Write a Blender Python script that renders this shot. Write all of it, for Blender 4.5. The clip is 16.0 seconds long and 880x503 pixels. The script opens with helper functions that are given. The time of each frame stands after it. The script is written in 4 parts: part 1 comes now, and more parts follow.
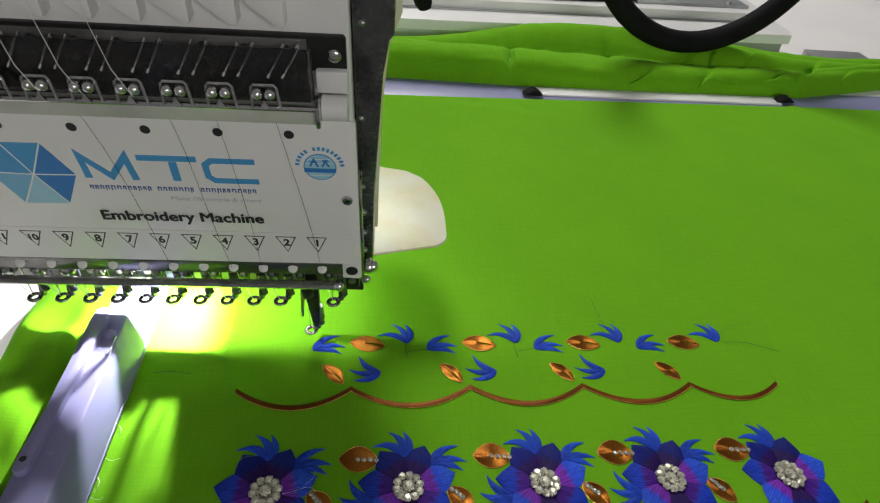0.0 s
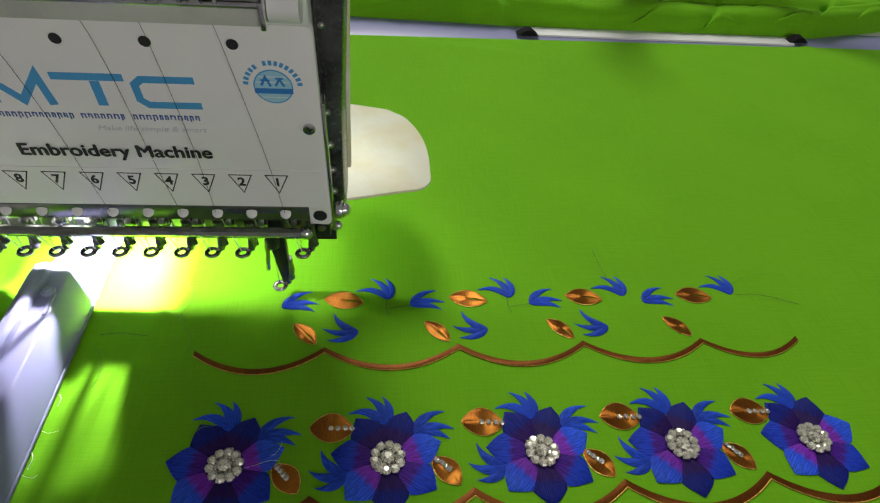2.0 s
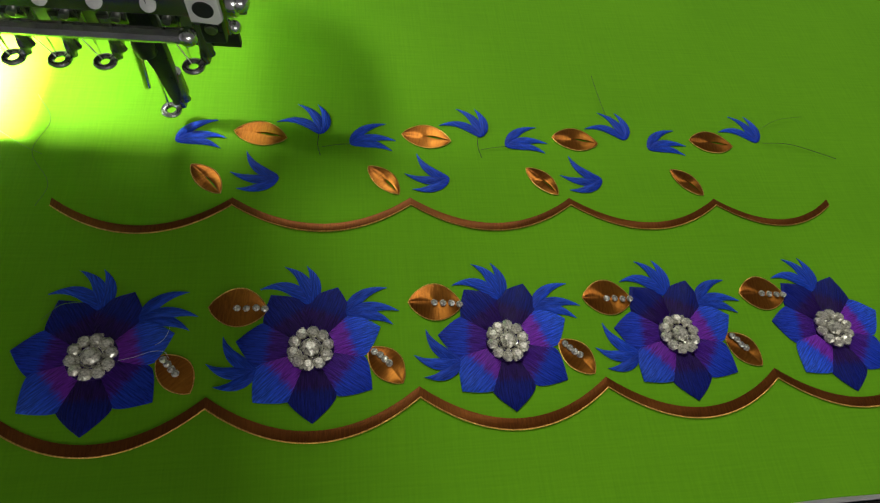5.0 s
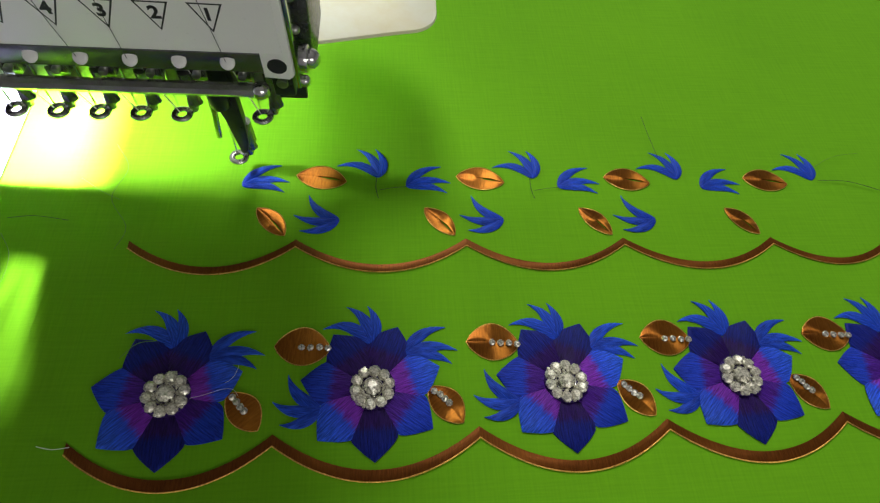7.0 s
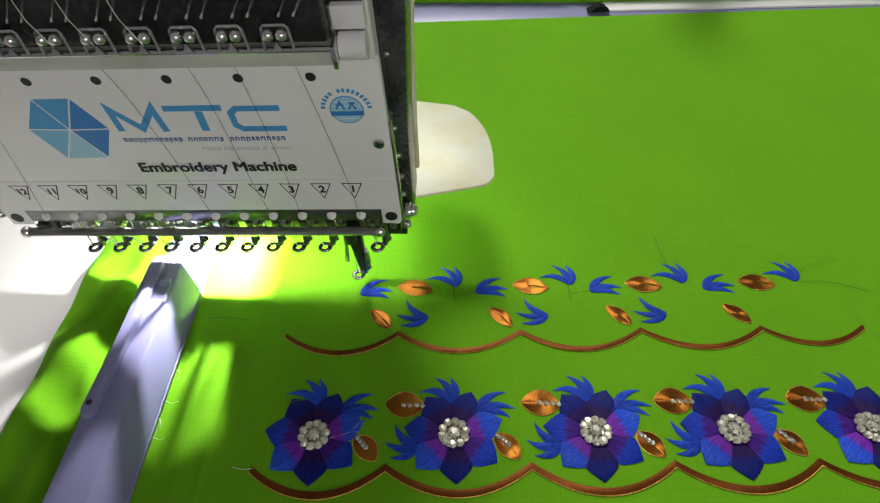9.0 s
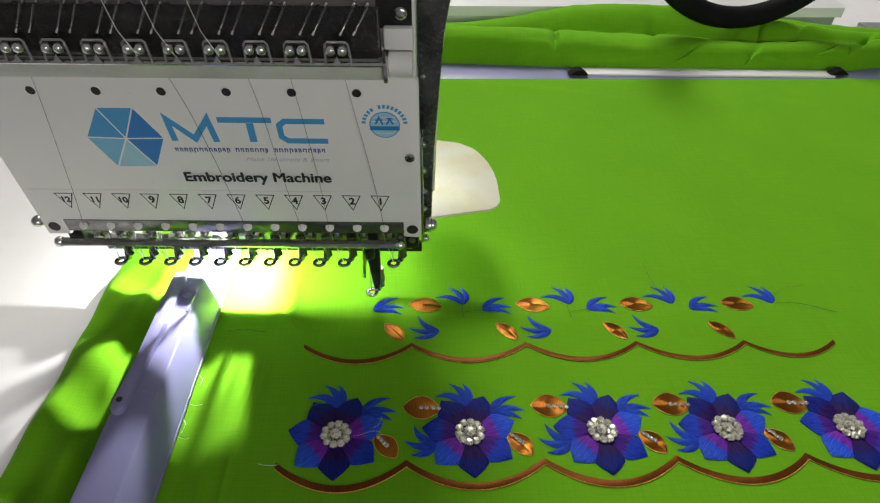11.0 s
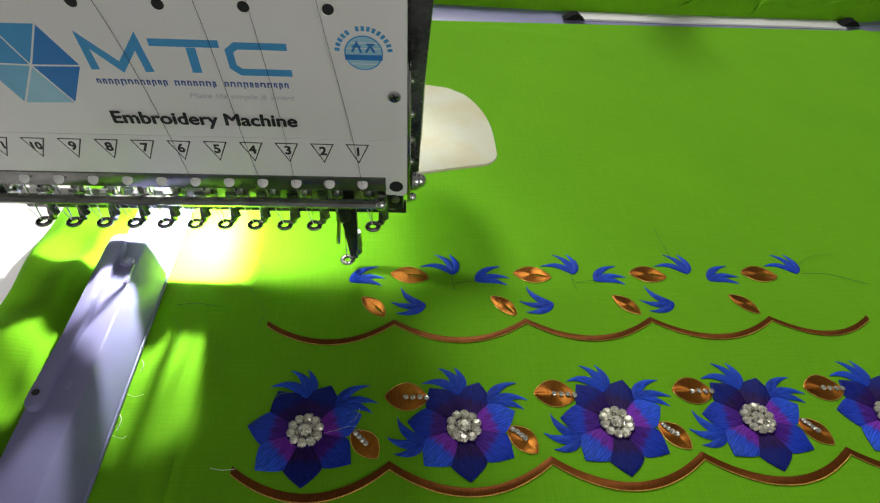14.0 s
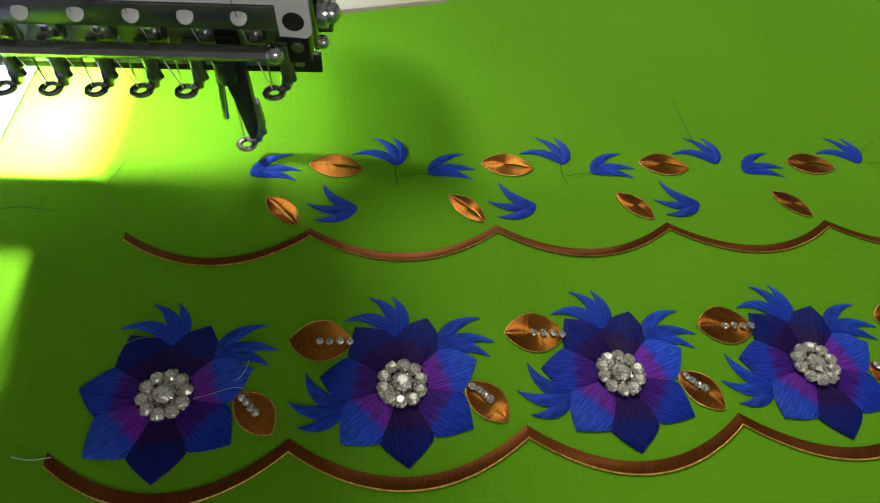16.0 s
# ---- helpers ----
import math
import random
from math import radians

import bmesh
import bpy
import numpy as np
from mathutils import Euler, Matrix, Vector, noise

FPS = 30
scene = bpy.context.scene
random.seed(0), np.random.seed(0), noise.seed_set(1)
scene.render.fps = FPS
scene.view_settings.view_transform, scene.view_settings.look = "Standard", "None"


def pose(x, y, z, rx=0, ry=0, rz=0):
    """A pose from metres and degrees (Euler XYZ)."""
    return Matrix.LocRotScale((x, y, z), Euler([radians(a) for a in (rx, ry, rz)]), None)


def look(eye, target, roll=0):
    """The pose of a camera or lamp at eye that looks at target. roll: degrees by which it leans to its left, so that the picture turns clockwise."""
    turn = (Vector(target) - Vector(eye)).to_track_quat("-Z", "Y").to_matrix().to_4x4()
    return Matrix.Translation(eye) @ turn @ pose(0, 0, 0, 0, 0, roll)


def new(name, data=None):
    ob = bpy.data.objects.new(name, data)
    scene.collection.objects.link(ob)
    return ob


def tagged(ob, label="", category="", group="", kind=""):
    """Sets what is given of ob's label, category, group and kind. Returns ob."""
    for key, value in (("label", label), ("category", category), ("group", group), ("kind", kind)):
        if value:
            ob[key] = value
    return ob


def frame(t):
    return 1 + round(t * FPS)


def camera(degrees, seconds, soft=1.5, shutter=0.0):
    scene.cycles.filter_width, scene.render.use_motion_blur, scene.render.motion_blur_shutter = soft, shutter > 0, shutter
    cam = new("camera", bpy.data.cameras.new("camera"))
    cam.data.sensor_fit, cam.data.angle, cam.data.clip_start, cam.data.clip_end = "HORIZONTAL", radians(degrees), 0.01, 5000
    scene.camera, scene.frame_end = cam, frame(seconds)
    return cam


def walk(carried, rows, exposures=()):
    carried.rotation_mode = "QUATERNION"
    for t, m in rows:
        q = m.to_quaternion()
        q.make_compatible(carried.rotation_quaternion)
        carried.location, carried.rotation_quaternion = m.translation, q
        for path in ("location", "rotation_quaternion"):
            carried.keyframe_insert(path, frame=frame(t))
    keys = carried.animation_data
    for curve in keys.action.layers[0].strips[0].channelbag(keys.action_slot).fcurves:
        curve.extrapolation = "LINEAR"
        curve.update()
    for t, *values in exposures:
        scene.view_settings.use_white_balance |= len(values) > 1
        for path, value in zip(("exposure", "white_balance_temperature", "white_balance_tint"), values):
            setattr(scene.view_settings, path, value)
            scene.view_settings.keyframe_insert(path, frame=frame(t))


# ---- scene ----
cam = camera(72.49, 16.0, soft=1.2)
ROWS = [
    (0.0, (0.0080, -0.1731, 0.2241), (0.0495, 0.0994, -0.0000), 6.24),
    (0.5, (0.0073, -0.1692, 0.2192), (0.0505, 0.1065, 0.0000), 6.34),
    (1.0, (0.0130, -0.1669, 0.2140), (0.0535, 0.0929, 0.0000), 6.62),
    (1.5, (0.0133, -0.1612, 0.2062), (0.0498, 0.0782, 0.0000), 5.99),
    (2.0, (0.0167, -0.1549, 0.1975), (0.0534, 0.0587, 0.0000), 6.34),
    (2.5, (0.0182, -0.1510, 0.1849), (0.0561, 0.0383, 0.0000), 7.33),
    (3.0, (0.0200, -0.1406, 0.1751), (0.0573, 0.0256, 0.0000), 8.60),
    (3.5, (0.0286, -0.1307, 0.1663), (0.0637, 0.0065, 0.0000), 10.73),
    (6.0, (0.0320, -0.1029, 0.1596), (0.0629, -0.0217, 0.0000), 17.78),
    (6.5, (0.0253, -0.1084, 0.1674), (0.0498, -0.0161, 0.0000), 12.56),
    (7.0, (0.0248, -0.1080, 0.1635), (0.0467, -0.0034, 0.0000), 9.51),
    (7.5, (0.0232, -0.1092, 0.1687), (0.0453, 0.0035, 0.0000), 8.78),
    (8.0, (0.0275, -0.1255, 0.1919), (0.0281, 0.0201, 0.0000), -0.97),
    (8.5, (0.0267, -0.1412, 0.2043), (0.0264, 0.0321, 0.0000), -1.33),
    (9.0, (0.0223, -0.1613, 0.2207), (0.0197, 0.0513, 0.0000), -1.46),
    (11.5, (-0.0030, -0.1949, 0.2158), (0.0211, 0.0693, -0.0000), 3.21),
    (12.0, (-0.0054, -0.1964, 0.2147), (0.0241, 0.0652, 0.0000), 3.64),
    (12.5, (-0.0102, -0.1929, 0.2115), (0.0183, 0.0620, -0.0000), 4.15),
    (13.0, (-0.0086, -0.1872, 0.2077), (0.0203, 0.0571, 0.0000), 4.66),
    (13.5, (-0.0043, -0.1742, 0.1983), (0.0248, 0.0504, -0.0000), 5.04),
    (14.0, (-0.0035, -0.1604, 0.1900), (0.0223, 0.0426, 0.0000), 4.99),
    (14.5, (-0.0020, -0.1510, 0.1842), (0.0209, 0.0361, 0.0000), 4.78),
    (15.0, (-0.0040, -0.1374, 0.1696), (0.0184, 0.0247, 0.0000), 4.75),
    (15.5, (0.0036, -0.1229, 0.1523), (0.0258, 0.0061, 0.0000), 6.19),
    (16.0, (0.0169, -0.1123, 0.1370), (0.0377, -0.0079, 0.0000), 7.70),
]
walk(cam, [(t, look(eye, target, roll)) for t, eye, target, roll in ROWS],
     exposures=[(0.0, -0.1), (2.5, -0.15), (3.5, -0.27), (5.8, -0.48), (6.2, -0.42), (7.0, -0.1), (7.5, -0.06), (8.0, -0.03), (9.0, 0.0), (11.5, 0.0), (12.5, 0.05), (14.0, -0.1), (15.0, -0.18), (16.0, -0.32)])

# ---- world, lights ----
world = bpy.data.worlds.new("room_world")
scene.world = world
world.use_nodes = True
world.node_tree.nodes["Background"].inputs[0].default_value = (0.9, 0.95, 1.0, 1)
world.node_tree.nodes["Background"].inputs[1].default_value = 0.15


def area_light(name, place, target, watts, sx, sy, colour=(1, 1, 1), spread=180):
    data = bpy.data.lights.new(name, "AREA")
    data.shape, data.size, data.size_y = "RECTANGLE", sx, sy
    data.energy, data.color, data.spread = watts, colour, radians(spread)
    ob = new(name, data)
    ob.matrix_basis = look(place, target)
    return ob


area_light("ceiling_tube_light", (-0.14, 1.35, 1.83), (0.05, 0.42, 0), 61, 0.6, 1.15, (1.0, 0.98, 0.95))
# fill lamp added in front to lift the shaded cloth and the cover
area_light("window_light", (0.5, -2.15, 0.75), (0.0, 0.0, 0.1), 23.5, 1.8, 0.6, (1.0, 0.975, 0.93))
area_light("head_led_light", (-0.0846, 0.052, 0.058), (-0.088, 0.033, 0), 0.41, 0.0014, 0.003, (1.0, 0.99, 0.97), 172)
# second lamp added at the LED to brighten the core of its pool
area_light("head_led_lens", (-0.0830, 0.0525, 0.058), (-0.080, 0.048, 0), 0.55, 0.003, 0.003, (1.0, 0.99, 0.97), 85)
# third lamp added past the fin, fills the guard's shadow to the right
area_light("head_led_spill", (-0.0765, 0.0445, 0.045), (-0.030, 0.046, 0), 0.14, 0.006, 0.003, (1.0, 0.99, 0.97), 176)

# ---- materials ----
def shader(name):
    m = bpy.data.materials.new(name)
    m.use_nodes = True
    nt = m.node_tree
    return m, nt, nt.nodes["Principled BSDF"]


def node(nt, kind, **values):
    n = nt.nodes.new(kind)
    for key, value in values.items():
        n.inputs[key].default_value = value
    return n


def surface(name, colour, rough=0.5, metal=0.0, vary=0.15, scale=40.0, grain=600.0, bump=0.05, spec=0.5, coat=0.0, dirt=None):
    """A worn plain surface: two scales of colour variation, roughness variation and fine relief."""
    m, nt, b = shader(name)
    tc = node(nt, "ShaderNodeTexCoord")
    big = node(nt, "ShaderNodeTexNoise", Scale=scale, Detail=5.0, Roughness=0.6)
    fine = node(nt, "ShaderNodeTexNoise", Scale=grain, Detail=3.0)
    for n in (big, fine):
        nt.links.new(tc.outputs["Object"], n.inputs["Vector"])
    ramp = node(nt, "ShaderNodeMix")
    ramp.data_type = "RGBA"
    low = dirt if dirt else tuple(c * (1 - vary) for c in colour)
    ramp.inputs["A"].default_value = (*low, 1)
    ramp.inputs["B"].default_value = (*colour, 1)
    curve = node(nt, "ShaderNodeMapRange")
    curve.inputs["From Min"].default_value, curve.inputs["From Max"].default_value = 0.3, 0.6
    nt.links.new(big.outputs["Fac"], curve.inputs["Value"])
    nt.links.new(curve.outputs["Result"], ramp.inputs["Factor"])
    nt.links.new(ramp.outputs["Result"], b.inputs["Base Color"])
    rr = node(nt, "ShaderNodeMapRange")
    rr.inputs["To Min"].default_value, rr.inputs["To Max"].default_value = max(rough - 0.08, 0.02), min(rough + 0.1, 1)
    nt.links.new(fine.outputs["Fac"], rr.inputs["Value"])
    nt.links.new(rr.outputs["Result"], b.inputs["Roughness"])
    b.inputs["Metallic"].default_value = metal
    b.inputs["Specular IOR Level"].default_value = spec
    b.inputs["Coat Weight"].default_value = coat
    if bump:
        bp = node(nt, "ShaderNodeBump", Strength=bump, Distance=0.0004)
        nt.links.new(fine.outputs["Fac"], bp.inputs["Height"])
        nt.links.new(bp.outputs["Normal"], b.inputs["Normal"])
    return m


def cloth_material(name, colour, deep):
    """Plain-woven cotton: crossed yarns, slubs, faint patches."""
    m, nt, b = shader(name)
    tc = node(nt, "ShaderNodeTexCoord")
    wx = node(nt, "ShaderNodeTexWave", Scale=1150.0, Distortion=1.6, Detail=2.0)
    wy = node(nt, "ShaderNodeTexWave", Scale=1150.0, Distortion=1.6, Detail=2.0)
    wx.bands_direction, wy.bands_direction = "X", "Y"
    sx = node(nt, "ShaderNodeMapping")
    sx.inputs["Scale"].default_value = (60, 1400, 60)
    sy = node(nt, "ShaderNodeMapping")
    sy.inputs["Scale"].default_value = (1400, 60, 60)
    slub_x = node(nt, "ShaderNodeTexNoise", Scale=1.0, Detail=3.0)
    slub_y = node(nt, "ShaderNodeTexNoise", Scale=1.0, Detail=3.0)
    patch = node(nt, "ShaderNodeTexNoise", Scale=14.0, Detail=4.0)
    for n in (wx, wy, sx, sy, patch):
        nt.links.new(tc.outputs["Object"], n.inputs["Vector"])
    nt.links.new(sx.outputs["Vector"], slub_x.inputs["Vector"])
    nt.links.new(sy.outputs["Vector"], slub_y.inputs["Vector"])
    add = node(nt, "ShaderNodeMath")
    nt.links.new(slub_x.outputs["Fac"], add.inputs[0])
    nt.links.new(slub_y.outputs["Fac"], add.inputs[1])
    add2 = node(nt, "ShaderNodeMath")
    nt.links.new(add.outputs[0], add2.inputs[0])
    nt.links.new(patch.outputs["Fac"], add2.inputs[1])
    mr = node(nt, "ShaderNodeMapRange")
    mr.inputs["From Min"].default_value, mr.inputs["From Max"].default_value = 1.0, 2.0
    nt.links.new(add2.outputs[0], mr.inputs["Value"])
    mix = node(nt, "ShaderNodeMix")
    mix.data_type = "RGBA"
    mix.inputs["A"].default_value, mix.inputs["B"].default_value = (*deep, 1), (*colour, 1)
    nt.links.new(mr.outputs["Result"], mix.inputs["Factor"])
    nt.links.new(mix.outputs["Result"], b.inputs["Base Color"])
    b.inputs["Roughness"].default_value = 0.85
    b.inputs["Specular IOR Level"].default_value = 0.07
    b.inputs["Sheen Weight"].default_value = 0.02
    w2 = node(nt, "ShaderNodeMath")
    nt.links.new(wx.outputs["Fac"], w2.inputs[0])
    nt.links.new(wy.outputs["Fac"], w2.inputs[1])
    bp = node(nt, "ShaderNodeBump", Strength=0.035, Distance=0.0003)
    nt.links.new(w2.outputs[0], bp.inputs["Height"])
    bp2 = node(nt, "ShaderNodeBump", Strength=0.10, Distance=0.0004)
    nt.links.new(add.outputs[0], bp2.inputs["Height"])
    nt.links.new(bp.outputs["Normal"], bp2.inputs["Normal"])
    nt.links.new(bp2.outputs["Normal"], b.inputs["Normal"])
    return m


def thread_material(name, stops, rough=0.5, metal=0.0, along=(250, 2600), spec=0.16, contrast=0.75, relief=0.8, halves=False):
    """Satin stitch. stops: (distance in m along the piece, colour). Threads run along the piece's own x."""
    m, nt, b = shader(name)
    tc = node(nt, "ShaderNodeTexCoord")
    mp = node(nt, "ShaderNodeMapping")
    mp.inputs["Scale"].default_value = (along[0], along[1], 200)
    nt.links.new(tc.outputs["Object"], mp.inputs["Vector"])
    fine = node(nt, "ShaderNodeTexNoise", Scale=1.0, Detail=3.0, Roughness=0.7)
    nt.links.new(mp.outputs["Vector"], fine.inputs["Vector"])
    sep = node(nt, "ShaderNodeSeparateXYZ")
    nt.links.new(tc.outputs["Object"], sep.inputs[0])
    jag = node(nt, "ShaderNodeMath")
    jag.operation = "MULTIPLY_ADD"
    jag.inputs[1].default_value, jag.inputs[2].default_value = 0.006, -0.003
    nt.links.new(fine.outputs["Fac"], jag.inputs[0])
    add = node(nt, "ShaderNodeMath")
    nt.links.new(sep.outputs["X"], add.inputs[0])
    nt.links.new(jag.outputs[0], add.inputs[1])
    mr = node(nt, "ShaderNodeMapRange")
    mr.inputs["From Max"].default_value = 0.022
    nt.links.new(add.outputs[0], mr.inputs["Value"])
    ramp = nt.nodes.new("ShaderNodeValToRGB")
    els = ramp.color_ramp.elements
    els[0].position, els[0].color = stops[0][0] / 0.022, (*stops[0][1], 1)
    els[1].position, els[1].color = stops[-1][0] / 0.022, (*stops[-1][1], 1)
    for d, c in stops[1:-1]:
        e = els.new(d / 0.022)
        e.color = (*c, 1)
    nt.links.new(mr.outputs["Result"], ramp.inputs["Fac"])
    info = node(nt, "ShaderNodeObjectInfo")
    hue = node(nt, "ShaderNodeHueSaturation")
    vr = node(nt, "ShaderNodeMapRange")
    vr.inputs["To Min"].default_value, vr.inputs["To Max"].default_value = 0.85, 1.15
    nt.links.new(info.outputs["Random"], vr.inputs["Value"])
    fv = node(nt, "ShaderNodeMapRange")
    fv.inputs["From Min"].default_value, fv.inputs["From Max"].default_value = 0.25, 0.75
    fv.inputs["To Min"].default_value, fv.inputs["To Max"].default_value = 1 - contrast, 1 + contrast
    nt.links.new(fine.outputs["Fac"], fv.inputs["Value"])
    mul = node(nt, "ShaderNodeMath")
    mul.operation = "MULTIPLY"
    nt.links.new(vr.outputs["Result"], mul.inputs[0])
    nt.links.new(fv.outputs["Result"], mul.inputs[1])
    nt.links.new(mul.outputs[0], hue.inputs["Value"])
    nt.links.new(ramp.outputs["Color"], hue.inputs["Color"])
    nt.links.new(hue.outputs["Color"], b.inputs["Base Color"])
    b.inputs["Roughness"].default_value, b.inputs["Metallic"].default_value = rough, metal
    b.inputs["Specular IOR Level"].default_value = spec
    b.inputs["Anisotropic"].default_value = 0.6
    bp = node(nt, "ShaderNodeBump", Strength=relief, Distance=0.0004)
    nt.links.new(fine.outputs["Fac"], bp.inputs["Height"])
    nt.links.new(bp.outputs["Normal"], b.inputs["Normal"])
    if halves:
        # threads fan out from a point on the leaf's seam
        lie = node(nt, "ShaderNodeVectorMath")
        lie.operation = "SUBTRACT"
        lie.inputs[1].default_value = (0.0075, 0.0004, 0)
        nt.links.new(tc.outputs["Object"], lie.inputs[0])
        turn = node(nt, "ShaderNodeVectorTransform")
        turn.vector_type, turn.convert_from, turn.convert_to = "VECTOR", "OBJECT", "WORLD"
        nt.links.new(lie.outputs["Vector"], turn.inputs[0])
        nt.links.new(turn.outputs[0], b.inputs["Tangent"])
        b.inputs["Anisotropic"].default_value = 0.88
    return m


def clear(name, colour=(1, 1, 1), rough=0.05, ior=1.45):
    m, nt, b = shader(name)
    b.inputs["Base Color"].default_value = (*colour, 1)
    b.inputs["Roughness"].default_value, b.inputs["IOR"].default_value = rough, ior
    b.inputs["Transmission Weight"].default_value = 1.0
    return m


GREEN = cloth_material("green_cotton", (0.160, 0.44, 0.011), (0.121, 0.355, 0.009))
WHITE = surface("white_painted_metal", (0.80, 0.795, 0.78), 0.35, vary=0.06, scale=25, bump=0.03, coat=0.2)
LABEL = surface("white_printed_film", (0.84, 0.83, 0.81), 0.3, vary=0.04, scale=20, bump=0.01, coat=0.3)
CREAM = surface("aged_cream_plastic", (0.77, 0.77, 0.61), 0.45, vary=0.1, scale=42, bump=0.03, dirt=(0.70, 0.64, 0.36))
TABLE = surface("off_white_laminate", (0.84, 0.82, 0.81), 0.45, vary=0.06, scale=8, bump=0.03)
LAVENDER = surface("lavender_powder_coat", (0.24, 0.235, 0.42), 0.36, vary=0.08, scale=30, grain=1500, bump=0.06)
CHROME = surface("polished_steel", (0.72, 0.72, 0.70), 0.16, 1.0, vary=0.25, scale=200, bump=0.02)
STEEL = surface("dull_steel", (0.42, 0.42, 0.40), 0.32, 1.0, vary=0.35, scale=150, bump=0.05)
BLACK = surface("black_oxide_steel", (0.035, 0.035, 0.036), 0.3, 0.6, vary=0.5, scale=120, bump=0.06)
DARK = surface("dark_side_panel", (0.05, 0.052, 0.055), 0.25, 0.7, vary=0.6, scale=50, bump=0.04, dirt=(0.18, 0.18, 0.18))
RUBBER = surface("black_ribbed_rubber", (0.009, 0.009, 0.010), 0.75, vary=0.3, scale=60, bump=0.1, spec=0.12)
GREYM = surface("grey_anodised_metal", (0.42, 0.43, 0.44), 0.4, 0.7, vary=0.1, scale=60, bump=0.04)
BLUE_A = surface("light_blue_ink", (0.20, 0.50, 0.72), 0.4, vary=0.06, scale=90, bump=0)
BLUE_B = surface("mid_blue_ink", (0.07, 0.34, 0.66), 0.4, vary=0.06, scale=90, bump=0)
BLUE_C = surface("deep_blue_ink", (0.035, 0.22, 0.58), 0.4, vary=0.06, scale=90, bump=0)
BLUE_D = surface("pale_blue_ink", (0.36, 0.63, 0.76), 0.4, vary=0.06, scale=90, bump=0)
INK = surface("black_ink_and_hole_shade", (0.02, 0.02, 0.022), 0.45, vary=0.2, scale=200, bump=0)
NAVY_INK = surface("navy_ink", (0.06, 0.12, 0.36), 0.45, vary=0.2, scale=200, bump=0)
FAINT = surface("faint_grey_ink", (0.58, 0.60, 0.63), 0.45, vary=0.05, scale=200, bump=0)
SMOKE = clear("smoked_clear_plastic", (0.55, 0.55, 0.56), 0.06)
# the strong mottle paints bright and dark facet sparkle into the stones' colour
FOIL = surface("rhinestone_painted_sparkle", (0.88, 0.86, 0.70), 0.10, 0.5, vary=0.8, scale=1500, grain=1500, bump=0.7, spec=0.8, coat=0.8)
WALL = surface("white_wall_paint", (0.52, 0.51, 0.53), 0.7, vary=0.05, scale=3, bump=0.05)
FLOOR = surface("grey_floor_tile", (0.30, 0.29, 0.28), 0.4, vary=0.15, scale=3, bump=0.04)
YARN = surface("dark_thread", (0.03, 0.035, 0.03), 0.7, vary=0.2, scale=300, bump=0)
YARN_W = surface("white_thread", (0.75, 0.78, 0.70), 0.7, vary=0.1, scale=300, bump=0)
YARN_G = surface("green_thread", (0.10, 0.26, 0.02), 0.7, vary=0.1, scale=300, bump=0)

NAVY, ROYAL, SKY = (0.006, 0.012, 0.16), (0.012, 0.045, 0.46), (0.03, 0.12, 0.72)
VIOLET, PLUM = (0.17, 0.022, 0.38), (0.022, 0.006, 0.09)
PETAL_DARK = thread_material("navy_satin_stitch", [(0.004, PLUM), (0.0105, PLUM), (0.0125, NAVY), (0.021, (0.007, 0.018, 0.22))])
PETAL_MID = thread_material("royal_satin_stitch", [(0.004, (0.05, 0.01, 0.2)), (0.0105, (0.06, 0.012, 0.22)), (0.0125, ROYAL), (0.021, (0.01, 0.035, 0.38))])
PETAL_LIGHT = thread_material("bright_blue_satin_stitch", [(0.004, VIOLET), (0.010, VIOLET), (0.0120, (0.02, 0.07, 0.60)), (0.021, SKY)])
SPRAY = thread_material("blue_satin_stitch", [(0.0, (0.010, 0.04, 0.38)), (0.009, (0.016, 0.07, 0.50)), (0.021, (0.03, 0.13, 0.66))])
BRONZE = thread_material("bronze_metallic_thread", [(0.0, (0.20, 0.062, 0.010)), (0.011, (0.36, 0.135, 0.018)), (0.021, (0.20, 0.058, 0.009))], 0.36, 0.9, (1900, 260), contrast=0.28, relief=0.18, halves=True)
BORDER = thread_material("bronze_satin_border", [(0.0, (0.15, 0.046, 0.007)), (0.011, (0.19, 0.06, 0.009)), (0.021, (0.15, 0.046, 0.007))], 0.42, 0.6, (2400, 240), contrast=0.35, relief=0.25)
GOLD = thread_material("gold_edge_thread", [(0.0, (0.62, 0.36, 0.07)), (0.011, (0.7, 0.42, 0.1)), (0.021, (0.62, 0.36, 0.07))], 0.35, 0.7, (2400, 240))

# ---- mesh helpers (bmesh coordinates in millimetres) ----
MM = 0.001


def part(name, bm, material, parent=None, label="", at=None, smooth=True):
    """Links a bmesh, in millimetres, as one mesh object."""
    me = bpy.data.meshes.new(name)
    bmesh.ops.scale(bm, vec=(MM, MM, MM), verts=bm.verts)
    bm.normal_update()
    bm.to_mesh(me)
    bm.free()
    me.materials.append(material)
    if smooth:
        for p in me.polygons:
            p.use_smooth = True
        me.set_sharp_from_angle(angle=radians(38))
    ob = new(name, me)
    if parent:
        ob.parent = parent
    if at is not None:
        ob.matrix_basis = at
    if label:
        ob["label"] = label
    return ob


def share(name, ob, parent, at, label=""):
    """Another object on the same mesh."""
    o = new(name, ob.data)
    o.parent = parent
    o.matrix_basis = at
    if label:
        o["label"] = label
    return o


def mmpose(x, y, z, rx=0, ry=0, rz=0):
    return pose(x * MM, y * MM, z * MM, rx, ry, rz)


def thing(name, at, label, category, group="", kind=""):
    ob = new(name)
    ob.empty_display_size = 0.01
    ob.matrix_basis = at
    return tagged(ob, label, category, group, kind)


